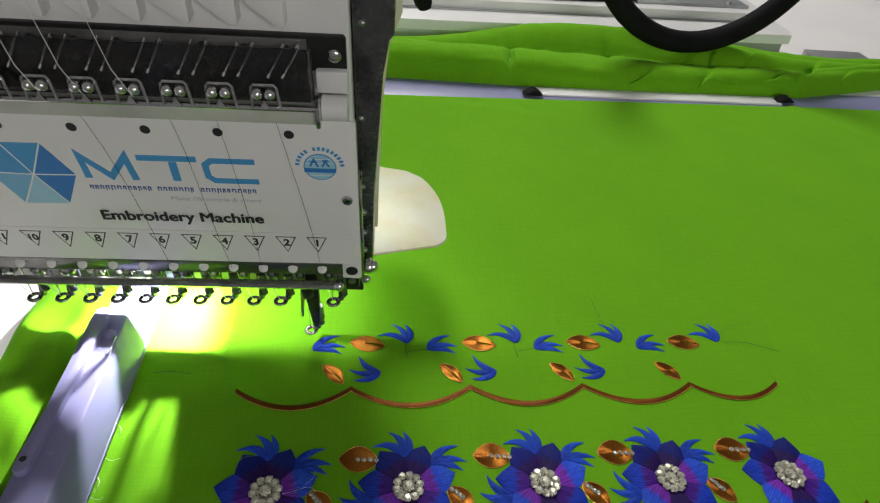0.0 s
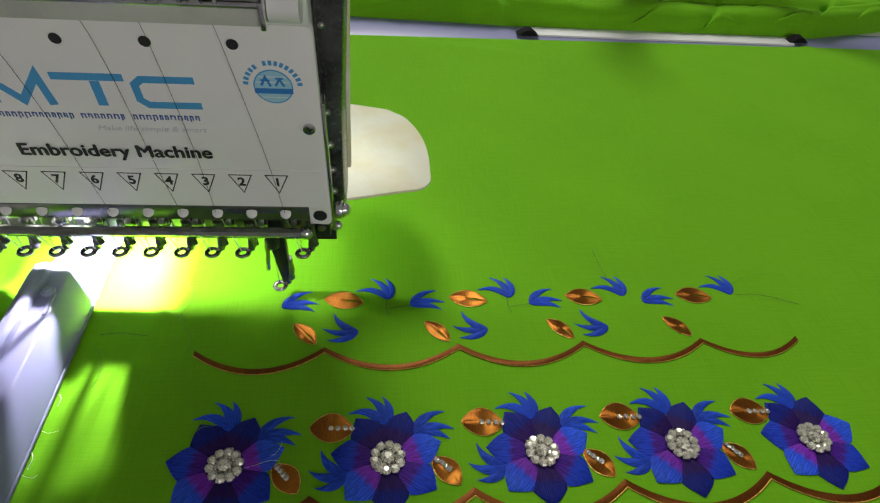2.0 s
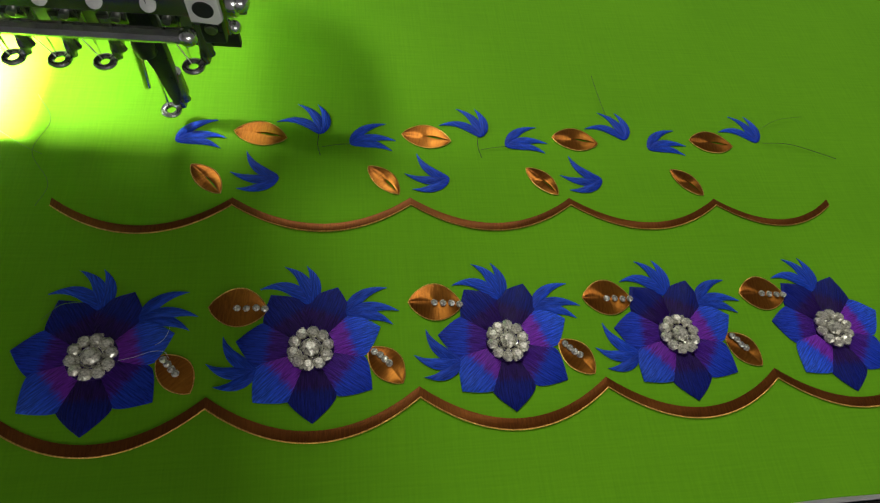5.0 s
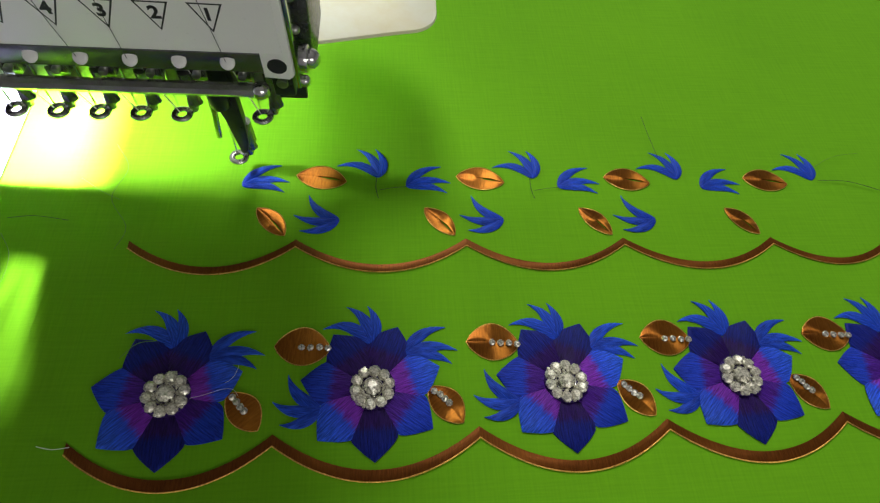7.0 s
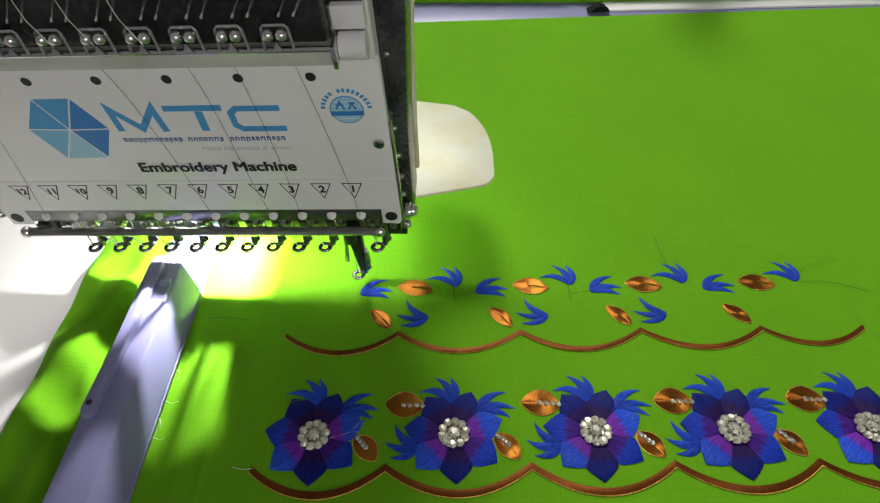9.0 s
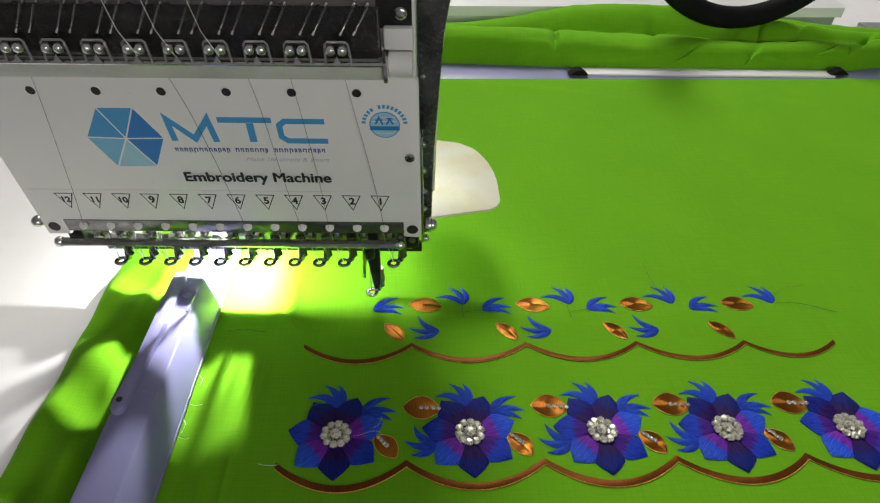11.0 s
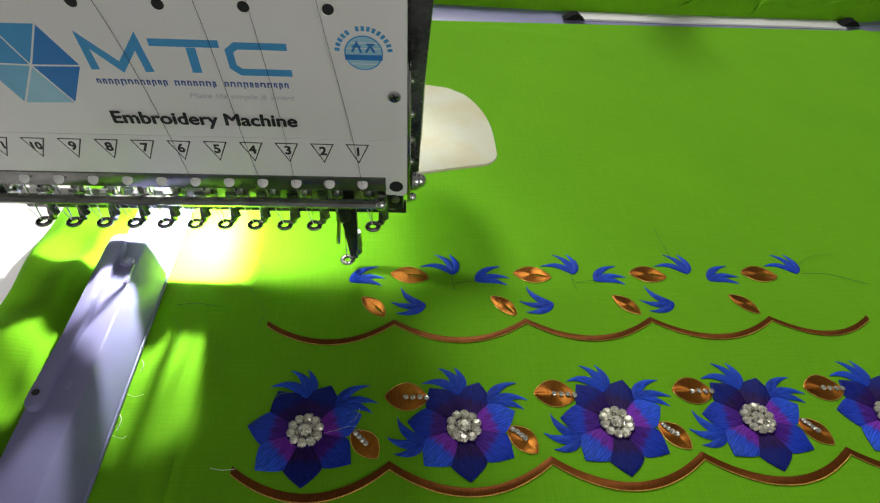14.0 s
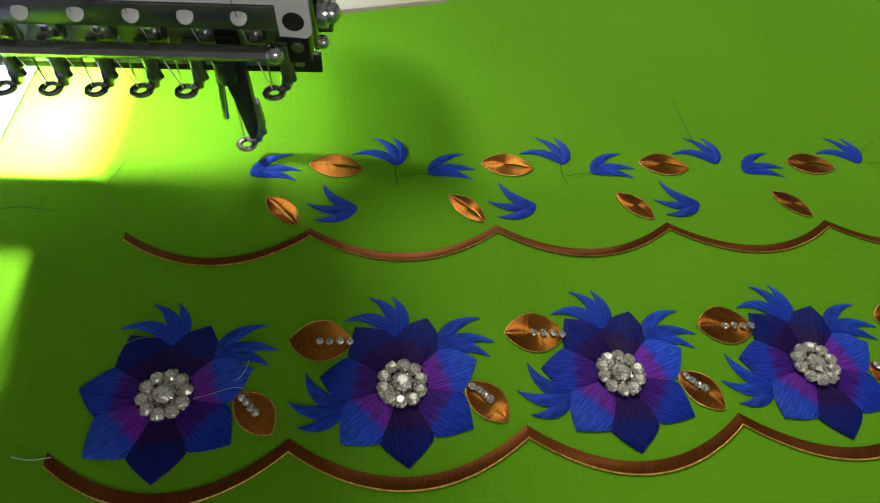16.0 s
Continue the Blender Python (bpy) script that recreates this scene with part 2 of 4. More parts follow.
def box(x0, x1, y0, y1, z0, z1, bevel=0.5, seg=2, bm=None):
    bm = bm or bmesh.new()
    made = bmesh.ops.create_cube(bm, size=1, matrix=Matrix.LocRotScale(((x0 + x1) / 2, (y0 + y1) / 2, (z0 + z1) / 2), None, (x1 - x0, y1 - y0, z1 - z0)))
    if bevel:
        es = list({e for v in made["verts"] for e in v.link_edges})
        bmesh.ops.bevel(bm, geom=es, offset=bevel, segments=seg, affect="EDGES", profile=0.5)
    return bm


def cyl(r, h, m=None, seg=20, bevel=0.0, r2=None, bm=None):
    bm = bm or bmesh.new()
    made = bmesh.ops.create_cone(bm, cap_ends=True, segments=seg, radius1=r, radius2=r if r2 is None else r2, depth=h, matrix=m or Matrix())
    if bevel:
        es = [e for e in {e for v in made["verts"] for e in v.link_edges} if len(e.link_faces) == 2 and e.calc_face_angle(0) > 0.8]
        bmesh.ops.bevel(bm, geom=es, offset=bevel, segments=2, affect="EDGES", profile=0.5)
    return bm


def ball(r, c=(0, 0, 0), seg=14, bm=None, squash=1.0):
    bm = bm or bmesh.new()
    bmesh.ops.create_uvsphere(bm, u_segments=seg, v_segments=seg // 2 + 2, radius=r, matrix=Matrix.Translation(c) @ Matrix.Diagonal((1, 1, squash, 1)))
    return bm


def tube(points, r, seg=8, bm=None, closed=False, flat=1.0):
    """A round bar along points; r is a number or one per point."""
    bm = bm or bmesh.new()
    pts = [Vector(p) for p in points]
    rad = r if isinstance(r, (list, tuple)) else [r] * len(pts)
    rings, n = [], len(pts)
    up = Vector((0.13, 0.21, 0.97)).normalized()
    for i, p in enumerate(pts):
        d = (pts[(i + 1) % n] - pts[i - 1]) if closed else (pts[min(i + 1, n - 1)] - pts[max(i - 1, 0)])
        d.normalize()
        a = d.cross(up)
        if a.length < 1e-4:
            a = d.cross(Vector((1, 0, 0)))
        a.normalize()
        c = a.cross(d)
        rings.append([bm.verts.new(p + rad[i] * (math.cos(2 * math.pi * k / seg) * a + flat * math.sin(2 * math.pi * k / seg) * c)) for k in range(seg)])
    for i in range(n if closed else n - 1):
        p, q = rings[i], rings[(i + 1) % n]
        for k in range(seg):
            bm.faces.new((p[k], p[(k + 1) % seg], q[(k + 1) % seg], q[k]))
    if not closed:
        bm.faces.new(rings[0][::-1])
        bm.faces.new(rings[-1])
    bmesh.ops.recalc_face_normals(bm, faces=bm.faces)
    return bm


def slab(outline, z0, z1, bevel=0.0, bm=None):
    """A flat plate with that outline (x, y), from z0 to z1."""
    bm = bm or bmesh.new()
    top = [bm.verts.new((x, y, z1)) for x, y in outline]
    bot = [bm.verts.new((x, y, z0)) for x, y in outline]
    f = bm.faces.new(top)
    bm.faces.new(bot[::-1])
    n = len(top)
    for i in range(n):
        bm.faces.new((top[i - 1], bot[i - 1], bot[i], top[i]))
    bmesh.ops.recalc_face_normals(bm, faces=bm.faces)
    if bevel:
        es = [e for e in f.edges]
        bmesh.ops.bevel(bm, geom=es, offset=bevel, segments=2, affect="EDGES", profile=0.5)
    return bm


def arc(cx, cy, r, a0, a1, n=10):
    return [(cx + r * math.cos(radians(a0 + (a1 - a0) * i / n)), cy + r * math.sin(radians(a0 + (a1 - a0) * i / n))) for i in range(n + 1)]


def dome(half, rise, nx=14, ny=6, centre=None, bm=None, seam=0.0, thick=0.15, upright=False):
    """A padded stitched piece: half(s) gives the half width and centre(s) the (x, y) of its middle line, s from 0 to 1."""
    bm = bm or bmesh.new()
    rows = []
    for i in range(nx + 1):
        s = i / nx
        c, w = Vector(centre(s)), max(half(s), 0.02)
        d = Vector(centre(min(s + 0.01, 1))) - Vector(centre(max(s - 0.01, 0)))
        d.normalize()
        nrm = Vector((0, 1)) if upright else Vector((-d.y, d.x))
        row = []
        for j in range(ny + 1):
            q = 2 * j / ny - 1
            z = thick + rise * (1 - q * q) * min(1, w / 1.2) - (seam * max(0, 1 - abs(q) * 4) if seam else 0)
            p = c + nrm * w * q
            row.append(bm.verts.new((p.x, p.y, z)))
        rows.append(row)
    for a, b in zip(rows, rows[1:]):
        for j in range(ny):
            bm.faces.new((a[j], b[j], b[j + 1], a[j + 1]))
    rim = [e for e in bm.edges if e.is_boundary]
    skirt = bmesh.ops.extrude_edge_only(bm, edges=rim)
    for v in skirt["geom"]:
        if isinstance(v, bmesh.types.BMVert):
            v.co.z = -0.05
    bmesh.ops.recalc_face_normals(bm, faces=bm.faces)
    return bm


# ---- the room ----
def slab_ob(name, x0, x1, y0, y1, z0, z1, mat, label, cat, kind="structure"):
    me = bmesh.new()
    box(x0 * 1000, x1 * 1000, y0 * 1000, y1 * 1000, z0 * 1000, z1 * 1000, 0, bm=me)
    ob = part(name, me, mat, smooth=False)
    return tagged(ob, label, cat, kind=kind)


slab_ob("floor", -2.5, 3.0, -2.2, 2.2, -0.90, -0.80, FLOOR, "grey floor of the workshop", "floor")
slab_ob("ceiling", -2.5, 3.0, -2.2, 2.2, 1.90, 2.0, WALL, "plain white ceiling", "ceiling")
slab_ob("wall_north", -2.5, 3.0, 2.2, 2.3, -0.80, 1.90, WALL, "plain white painted wall", "wall")
slab_ob("wall_south", -2.5, 3.0, -2.3, -2.2, -0.80, 1.90, WALL, "plain white painted wall", "wall")
slab_ob("wall_east", 3.0, 3.1, -2.2, 2.2, -0.80, 1.90, WALL, "plain white painted wall", "wall")
slab_ob("wall_west", -2.6, -2.5, -2.2, 2.2, -0.80, 1.90, WALL, "plain white painted wall", "wall")

table = thing("machine_table", mmpose(0, 0, 0), "off-white laminate machine table under the green cloth", "table")
part("tabletop", box(-1300, 1500, -99, 1250, -32, -1.2, 0.6), TABLE, table)
part("edge_band", box(-1300, 1500, -135, -99.2, -34, -4, 1.5), BLACK, table, "black edge band")
for x in (-1200, 1400):
    for y in (-60, 1150):
        part("leg", box(x - 30, x + 30, y - 30, y + 30, -800, -32, 2), GREYM, table)

# ---- green cloth with its embroidery ----
def cloth_height(x, y):
    h = 0.0
    # soft creases beside the clamp bar
    if x > -96 and y < 14:
        e = math.sin(min(1, max(0, (-6 - y) / 20)) * math.pi / 2)
        h += 0.9 * e * math.exp(-(((x + 83 + 0.05 * y) / 3.0) ** 2)) * (1 + 0.2 * math.sin(y * 0.16))
        h += 1.1 * e * math.exp(-(((x + 69.5 - 0.03 * y) / 1.6) ** 2)) + 0.6 * e * math.exp(-(((x + 65.0 - 0.03 * y) / 1.1) ** 2))
        h += 0.5 * noise.noise(Vector((x * 0.10, y * 0.06, 4))) * max(0, min(1, (-58 - x) / 8)) * max(0, min(1, (14 - y) / 12))
    # crumpled flap on the other side of the bar
    if x < -121:
        k = min(1, (-121 - x) / 9)
        e = min(1, max(0.0, (70 - y) / 25))
        fold = math.sin(0.16 * y + 0.11 * x) + 0.6 * math.sin(0.07 * y - 0.23 * x + 1.3)
        h += k * e * (5.5 + 2.6 * fold + 2.5 * noise.noise(Vector((x * 0.05, y * 0.04, 3))))
        h *= min(1, max(0.12, (x + 158) / 9))
    # faint creases of the stretched sheet
    h += 0.25 * (1 + noise.noise(Vector((x * 0.012, y * 0.01, 1)))) * min(1, max(0, (y - 45) / 60))
    # pull lines that start at the two clips
    if y > 180:
        u = (y - 291) + 0.21 * (x - 100)
        h += 1.5 * math.exp(-((u / 5.5) ** 2)) * math.exp(-(((x - 110) / 55) ** 2))
        u = (x - 402) + 0.62 * (y - 322)
        h += 1.3 * math.exp(-((u / 5.0) ** 2)) * min(1, max(0, (y - 225) / 60))
    return h


def cloth_sheet():
    bm = bmesh.new()
    xs = list(np.arange(-158, -50, 1.6)) + list(np.arange(-50, 250, 7.5)) + list(np.arange(250, 450, 5.0)) + list(np.arange(450, 720, 14))
    ys = list(np.arange(-98, 60, 2.4)) + list(np.arange(60, 316, 4.0))
    rows = []
    n = len(ys)
    for y in ys:
        left = -152.5 + 1.6 * noise.noise(Vector((y * 0.35, 0, 0))) + 4 * noise.noise(Vector((y * 0.05, 7, 0)))
        back = (y - 60) / 252 if y > 60 else 0
        row = []
        for i, x in enumerate(xs):
            px = left + 0.9 * i if i < 2 else x
            py = y + back * (0.03 * (x - 120) if x < 420 else 9.0)
            if y == ys[0]:
                py += 0.5 * noise.noise(Vector((x * 0.05, 1, 2)))
            row.append(bm.verts.new((px, py, cloth_height(px, py))))
        rows.append(row)
    for a, b in zip(rows, rows[1:]):
        for i in range(len(xs) - 1):
            bm.faces.new((a[i], a[i + 1], b[i + 1], b[i]))
    rim = [e for e in bm.edges if e.is_boundary]
    hem = bmesh.ops.extrude_edge_only(bm, edges=rim)
    for v in hem["geom"]:
        if isinstance(v, bmesh.types.BMVert):
            v.co.z -= 0.6
    return bm


cloth = part("green_cloth", cloth_sheet(), GREEN)
tagged(cloth, "bright green cotton cloth stretched flat, embroidered in blue and bronze", "cloth")


def petal_mesh():
    def half(s):
        r = 4 + 16.2 * s
        return 1.6 + 4.9 * math.sin(min(1, (r - 4) / 9.5) * math.pi / 2) if r < 13.5 else 6.5 * (1 - ((r - 13.5) / 6.7) ** 1.35)
    return dome(half, 0.55, 18, 8, lambda s: (4 + 16.2 * s, 0))


def blade_mesh(length, width, bend):
    """A curved pointed blade from the origin to (length, 0)."""
    return dome(lambda s: width * ((math.sin(math.pi * min(s ** 0.72, 1)) ** 1.0 + 0.25 * (1 - s) ** 2)), 0.45, 14, 4, lambda s: (length * s, bend * 4 * s * (1 - s)))


def leaf_mesh(length, width, slit=0.0):
    """A flat stitched leaf of two halves; they part along a slit past the middle where slit is given."""
    bm = bmesh.new()
    n, m = 20, 5
    for side in (1, -1):
        rows = []
        for i in range(n + 1):
            t = i / n
            w, mid = max(width * math.sin(math.pi * t) ** 0.72, 0.03), 0.5 * math.sin(math.pi * t)
            gap = slit * math.sin(math.pi * min(1, max(0, (t - 0.42) / 0.5)))
            gap = min(gap, 0.6 * w)
            row = []
            for j in range(m + 1):
                q = j / m
                off = gap + (w - gap) * q
                z = 0.15 + min(1, w / 1.2) * (0.26 * (1 - q * q) - (0.07 if j == 0 else 0.0))
                row.append(bm.verts.new((length * t, mid + side * off, z)))
            rows.append(row)
        for a, c in zip(rows, rows[1:]):
            for j in range(m):
                bm.faces.new((a[j], c[j], c[j + 1], a[j + 1]) if side > 0 else (a[j], a[j + 1], c[j + 1], c[j]))
    rim = [e for e in bm.edges if e.is_boundary]
    skirt = bmesh.ops.extrude_edge_only(bm, edges=rim)
    for v in skirt["geom"]:
        if isinstance(v, bmesh.types.BMVert):
            v.co.z = -0.05
    bmesh.ops.recalc_face_normals(bm, faces=bm.faces)
    return bm


def stone_mesh(r):
    bm = bmesh.new()
    k = 8
    base = [bm.verts.new((r * math.cos(2 * math.pi * i / k), r * math.sin(2 * math.pi * i / k), 0)) for i in range(k)]
    gird = [bm.verts.new((r * math.cos(2 * math.pi * i / k), r * math.sin(2 * math.pi * i / k), 0.35 * r)) for i in range(k)]
    tab = [bm.verts.new((0.55 * r * math.cos(2 * math.pi * (i + 0.5) / k), 0.55 * r * math.sin(2 * math.pi * (i + 0.5) / k), 0.85 * r)) for i in range(k)]
    for i in range(k):
        j = (i + 1) % k
        bm.faces.new((base[i], base[j], gird[j], gird[i]))
        bm.faces.new((gird[i], gird[j], tab[i]))
        bm.faces.new((gird[j], tab[j], tab[i]))
    bm.faces.new(tab)
    bm.faces.new(base[::-1])
    return bm


MESHES = {}


def piece(name, key, make, mat, parent, at, smooth=True, label=""):
    """A repeated piece: the first is built, the rest share its mesh."""
    if key not in MESHES:
        ob = part(name, make(), mat, parent, label, at, smooth)
        MESHES[key] = ob
        return ob
    return share(name, MESHES[key], parent, at, label)


def spray(parent, base, tips, bends, name="leaf_spray", width=1.45):
    """A stitched spray: its widest blade is the part, the other blades lie under it."""
    bx, by = base
    root = None
    for (tx, ty), bend in zip(tips, bends):
        d, a = math.hypot(tx - bx, ty - by), math.degrees(math.atan2(ty - by, tx - bx))
        key = ("blade", round(d), width, round(bend, 1))
        at = mmpose(bx, by, random.uniform(0.12, 0.24), 0, 0, a)
        if root is None:
            root = piece(name, key, lambda: blade_mesh(d, width, bend), SPRAY, parent, at, label="blue satin-stitched leaf spray")
        else:
            o = piece("blade", key, lambda: blade_mesh(d, width, bend), SPRAY, parent, at)
            o.parent = root
            o.matrix_basis = root.matrix_basis.inverted() @ at


def leaf(parent, a, b, width, stones=(), name="bronze_leaf"):
    d, ang = math.hypot(b[0] - a[0], b[1] - a[1]), math.degrees(math.atan2(b[1] - a[1], b[0] - a[0]))
    lf = piece(name, ("leaf", round(d), width), lambda: leaf_mesh(d, width, 0.0 if stones else 0.10 * width), BRONZE, parent, mmpose(a[0], a[1], 0.15, 0, 0, ang), label="bronze metallic stitched leaf")
    rim = []
    for side in (1, -1):
        for i in range(17):
            s = i / 16 if side > 0 else 1 - i / 16
            if side < 0 and i in (0, 16):
                continue
            rim.append((d * s, 0.5 * math.sin(math.pi * s) + side * width * math.sin(math.pi * s) ** 0.72, 0.15))
    piece("edge_cord", ("leaf_cord", round(d), width), lambda: tube(rim, 0.17, 5, closed=True), GOLD, lf, Matrix())
    for s, off in stones:
        piece("rhinestone", ("stone", 1.05), lambda: stone_mesh(1.05), FOIL, lf, mmpose(d * s, off + random.uniform(-0.3, 0.3), 0.55, random.uniform(-12, 12), random.uniform(-12, 12), 40 * s), False)
    return lf


def flower(x, y, left=True, right=True, top=True, turn=0.0):
    """One embroidered flower with its leaves and rhinestone centre; x, y on the cloth in mm."""
    heart = part("embroidered_flower", cyl(6.4, 0.9, Matrix.Translation((0, 0, 0.5)), 28, 0.2), PETAL_DARK, cloth, "blue and purple satin-stitched flower with a rhinestone centre", mmpose(x, y, 0.2, 0, 0, turn))
    kinds = [(123, PETAL_DARK), (67, PETAL_DARK), (18, PETAL_LIGHT), (-37, PETAL_MID), (-89, PETAL_DARK), (-138, PETAL_LIGHT), (171, PETAL_MID)]
    for i, (a, mat) in enumerate(kinds):
        piece("petal", ("petal", mat.name), petal_mesh, mat, heart, mmpose(0, 0, 0.06 * (i % 3), 0, 0, a + random.uniform(-1.5, 1.5)))
    for i in range(10):
        a = 2 * math.pi * (i + 0.3) / 10
        piece("rhinestone", ("stone", 1.75), lambda: stone_mesh(1.75), FOIL, heart, mmpose(4.75 * math.cos(a), 4.75 * math.sin(a), 1.0, random.uniform(-14, 14), random.uniform(-14, 14), random.uniform(0, 90)), False)
    piece("rhinestone", ("stone", 2.6), lambda: stone_mesh(2.6), FOIL, heart, mmpose(0, 0, 1.0, random.uniform(-5, 5), random.uniform(-5, 5), random.uniform(0, 90)), False)
    for i in range(14):
        a, r = random.uniform(0, 6.28), random.choice((3.0, 3.1, 6.0))
        piece("bead", ("stone", 0.55), lambda: stone_mesh(0.55), FOIL, heart, mmpose(r * math.cos(a), r * math.sin(a), 1.4, random.uniform(-20, 20), random.uniform(-20, 20), 0), False)
    part("setting", tube([(2.85 * math.cos(2 * math.pi * k / 24), 2.85 * math.sin(2 * math.pi * k / 24), 1.15) for k in range(24)], 0.22, 5, closed=True), CHROME, heart)
    spray(cloth, (x - 1, y + 13.5), [(x - 14.3, y + 18.6), (x - 7.6, y + 25.7), (x - 1.4, y + 26)], (-3.2, -2.6, -2.2), width=1.7)
    if right:
        spray(cloth, (x + 9.6, y + 9.8), [(x + 21.9, y + 18.3), (x + 24.9, y + 10.8), (x + 23, y + 6.7)], (2.4, 2.0, 1.7), width=1.6)
        leaf(cloth, (x + 15.9, y - 0.1), (x + 24.8, y - 10.6), 4.3, [(0.14, 0.4), (0.27, 0.5), (0.4, 0.5), (0.52, 0.6)])
    if left:
        leaf(cloth, (x - 27.9, y + 13.5), (x - 11.9, y + 12.2), 5.9, [(0.48, 0.1), (0.64, 0), (0.8, 0.1), (0.95, 0)])
    if top:
        spray(cloth, (x - 14.4, y - 4.6), [(x - 23.4, y + 4.8), (x - 27.4, y - 2.8), (x - 24.9, y - 9.3)], (2.0, 2.0, 2.0), width=1.6)


def scallop(x0, x1, y, sag, width):
    """One bronze arc of the border between two cusps, with gold edges."""
    c = x1 - x0
    curve = lambda s: (c * s, -sag * 4 * s * (1 - s))
    key = ("arc", round(c, 1), sag)
    arc_ob = piece("scallop_border", key, lambda: dome(lambda s: width * 1.06, 0.12, 34, 4, curve, upright=True), BORDER, cloth, mmpose(x0, y, 0.12), label="bronze satin-stitched scalloped border")
    edge = [(c * i / 34, -sag * 4 * (i / 34) * (1 - i / 34) - width, 0.25) for i in range(35)]
    piece("edge_cord", key + ("cord",), lambda: tube(edge, 0.2, 5), GOLD, arc_ob, Matrix())


# repeats of the pattern, in mm along the cloth
TOP = (0.3, 55.6, 109.8, 163.9)
LOW = (-1.8, 53.7, 108.0, 162.6, 216.4)
MIDDLES = (-30.6, 24.6, 80.2, 134.2, 187.9)
for k, x in enumerate(MIDDLES):
    flower(x, -49.0, left=k > 0, right=k < 4, top=0 < k < 4)
scallop(-53.2, LOW[0], -62.3, 10.3, 1.5)
for x0, x1 in zip(LOW, LOW[1:]):
    scallop(x0, x1, -62.3, 10.3, 1.5)
scallop(-50.3, TOP[0], -0.2, 9.8, 1.35)
for x0, x1 in zip(TOP, TOP[1:]):
    scallop(x0, x1, 0.1, 9.8, 1.35)
scallop(TOP[3], 209.3, 0, 8.6, 1.25)
for k, x in enumerate(TOP):
    x -= 0.3
    leaf(cloth, (x - 0.8, 28), (x + 16.2, 25.3), 5.0)
    leaf(cloth, (x - 12.8, 14), (x - 3.2, 2.9), 3.5)
    spray(cloth, (x + 26.8, 27.5), [(x + 12.7, 32.2), (x + 19.5, 40.2), (x + 26.2, 40.3)], (-3.0, -2.6, -2.4), width=1.5)
    spray(cloth, (x - 18.3, 23.3), [(x - 6, 32.3), (x - 3, 24.9), (x - 4.5, 20.6)], (2.4, 2.0, 1.6), width=1.5)
    if k < 3:
        spray(cloth, (x + 13.8, 9.5), [(x + 3.7, 19.6), (x - 0.9, 11.2), (x + 1.3, 4.9)], (2.2, 1.8, 1.9), width=1.5)

# ---- embroidery machine head (its own axes: x along the needles, y back, z up; millimetres from needle 1's label) ----
FOOT = surface("blackened_foot_steel", (0.30, 0.30, 0.29), 0.22, 0.9, vary=0.4, scale=200, bump=0.04)
HEAD_AT = pose(-0.0126, 0.0162, 0.0721, 6.6, -1.31, -2.49)
head = thing("embroidery_head", HEAD_AT, "white twelve-needle embroidery machine head with printed front cover", "sewing machine")
UPRIGHT = pose(0, 0, 0, 90, 0, 0)          # lays an (x, y) outline onto the front cover: y becomes up, z forward


def front(name, outline, lift, mat, thick=0.12, parent=None, label=""):
    """A flat piece on the front cover; outline in (x, up)."""
    return part(name, slab(outline, lift, lift + thick), mat, parent or cover, label, UPRIGHT, False)


def bar(x0, x1, z0, z1):
    return [(x0, z0), (x1, z0), (x1, z1), (x0, z1)]


def stroke(points, w):
    """The outline of a bent bar of width w."""
    a, b = [], []
    for i, p in enumerate(points):
        p = Vector(p)
        d1 = (p - Vector(points[i - 1])).normalized() if i else (Vector(points[1]) - p).normalized()
        d2 = (Vector(points[i + 1]) - p).normalized() if i < len(points) - 1 else d1
        n1, n2 = Vector((-d1.y, d1.x)), Vector((-d2.y, d2.x))
        m = (n1 + n2).normalized()
        m = m * (w / 2 / max(m.dot(n1), 0.4))
        a.append(tuple(p + m))
        b.append(tuple(p - m))
    return a + b[::-1]


# body, front cover, side panel
part("body", box(-148, 16, 3.2, 26, -6, 135, 3, 3), WHITE, head)
part("lamp_roof", box(-148, 16, 26.2, 90, 45, 135, 3, 3), WHITE, head)
part("lamp_holder", box(-80, -58, 28, 42, -12, 46, 0.5), BLACK, head)
outline = [(-149, -21)] + [(-139, -21), (-139, -12.2), (9, -12.2), (9, -21)] + [(15.5, -21)] + arc(15.5, -19.5, 1.5, -90, 0, 4) + arc(14.5, 55, 2.5, 0, 90, 4) + arc(-146.5, 55, 2.5, 90, 180, 4)
cover_bm = slab(outline, -3, 0, 0.7)
bmesh.ops.transform(cover_bm, matrix=UPRIGHT, verts=cover_bm.verts)
cover = part("front_cover", cover_bm, LABEL, head, "white printed front cover")
front("label_strip", bar(-146, 15, -11.6, 5.2), 0.0, LABEL, 0.35)
part("upper_cover", box(-148.5, 16.6, -1, 3.2, 57.8, 130, 1.2), WHITE, head)
part("side_panel", slab([(0, -26), (4.5, -26), (6, 20), (9.5, 70), (11.5, 82), (13, 84), (13.5, 130), (0, 130)], -30, -8, 1.0), DARK, head, "dark steel side panel", Matrix.Translation((0.0165, 0, 0)) @ UPRIGHT)
part("casing_edge", slab([(-3, -20), (0.2, -20), (0.9, 4), (1.7, 20), (2.2, 34), (2.9, 47), (4.3, 60), (5.3, 69), (7.8, 76), (9.6, 81), (9.4, 92), (10.4, 104), (10.2, 117), (11, 130), (-3, 130)], -34, -30.5, 0.8), CREAM, head, "yellowed casing edge", Matrix.Translation((0.0222, 0, 0)) @ UPRIGHT)
part("side_strip", box(17.0, 18.2, 0.5, 7.5, -25, 32, 0.3), CHROME, head)
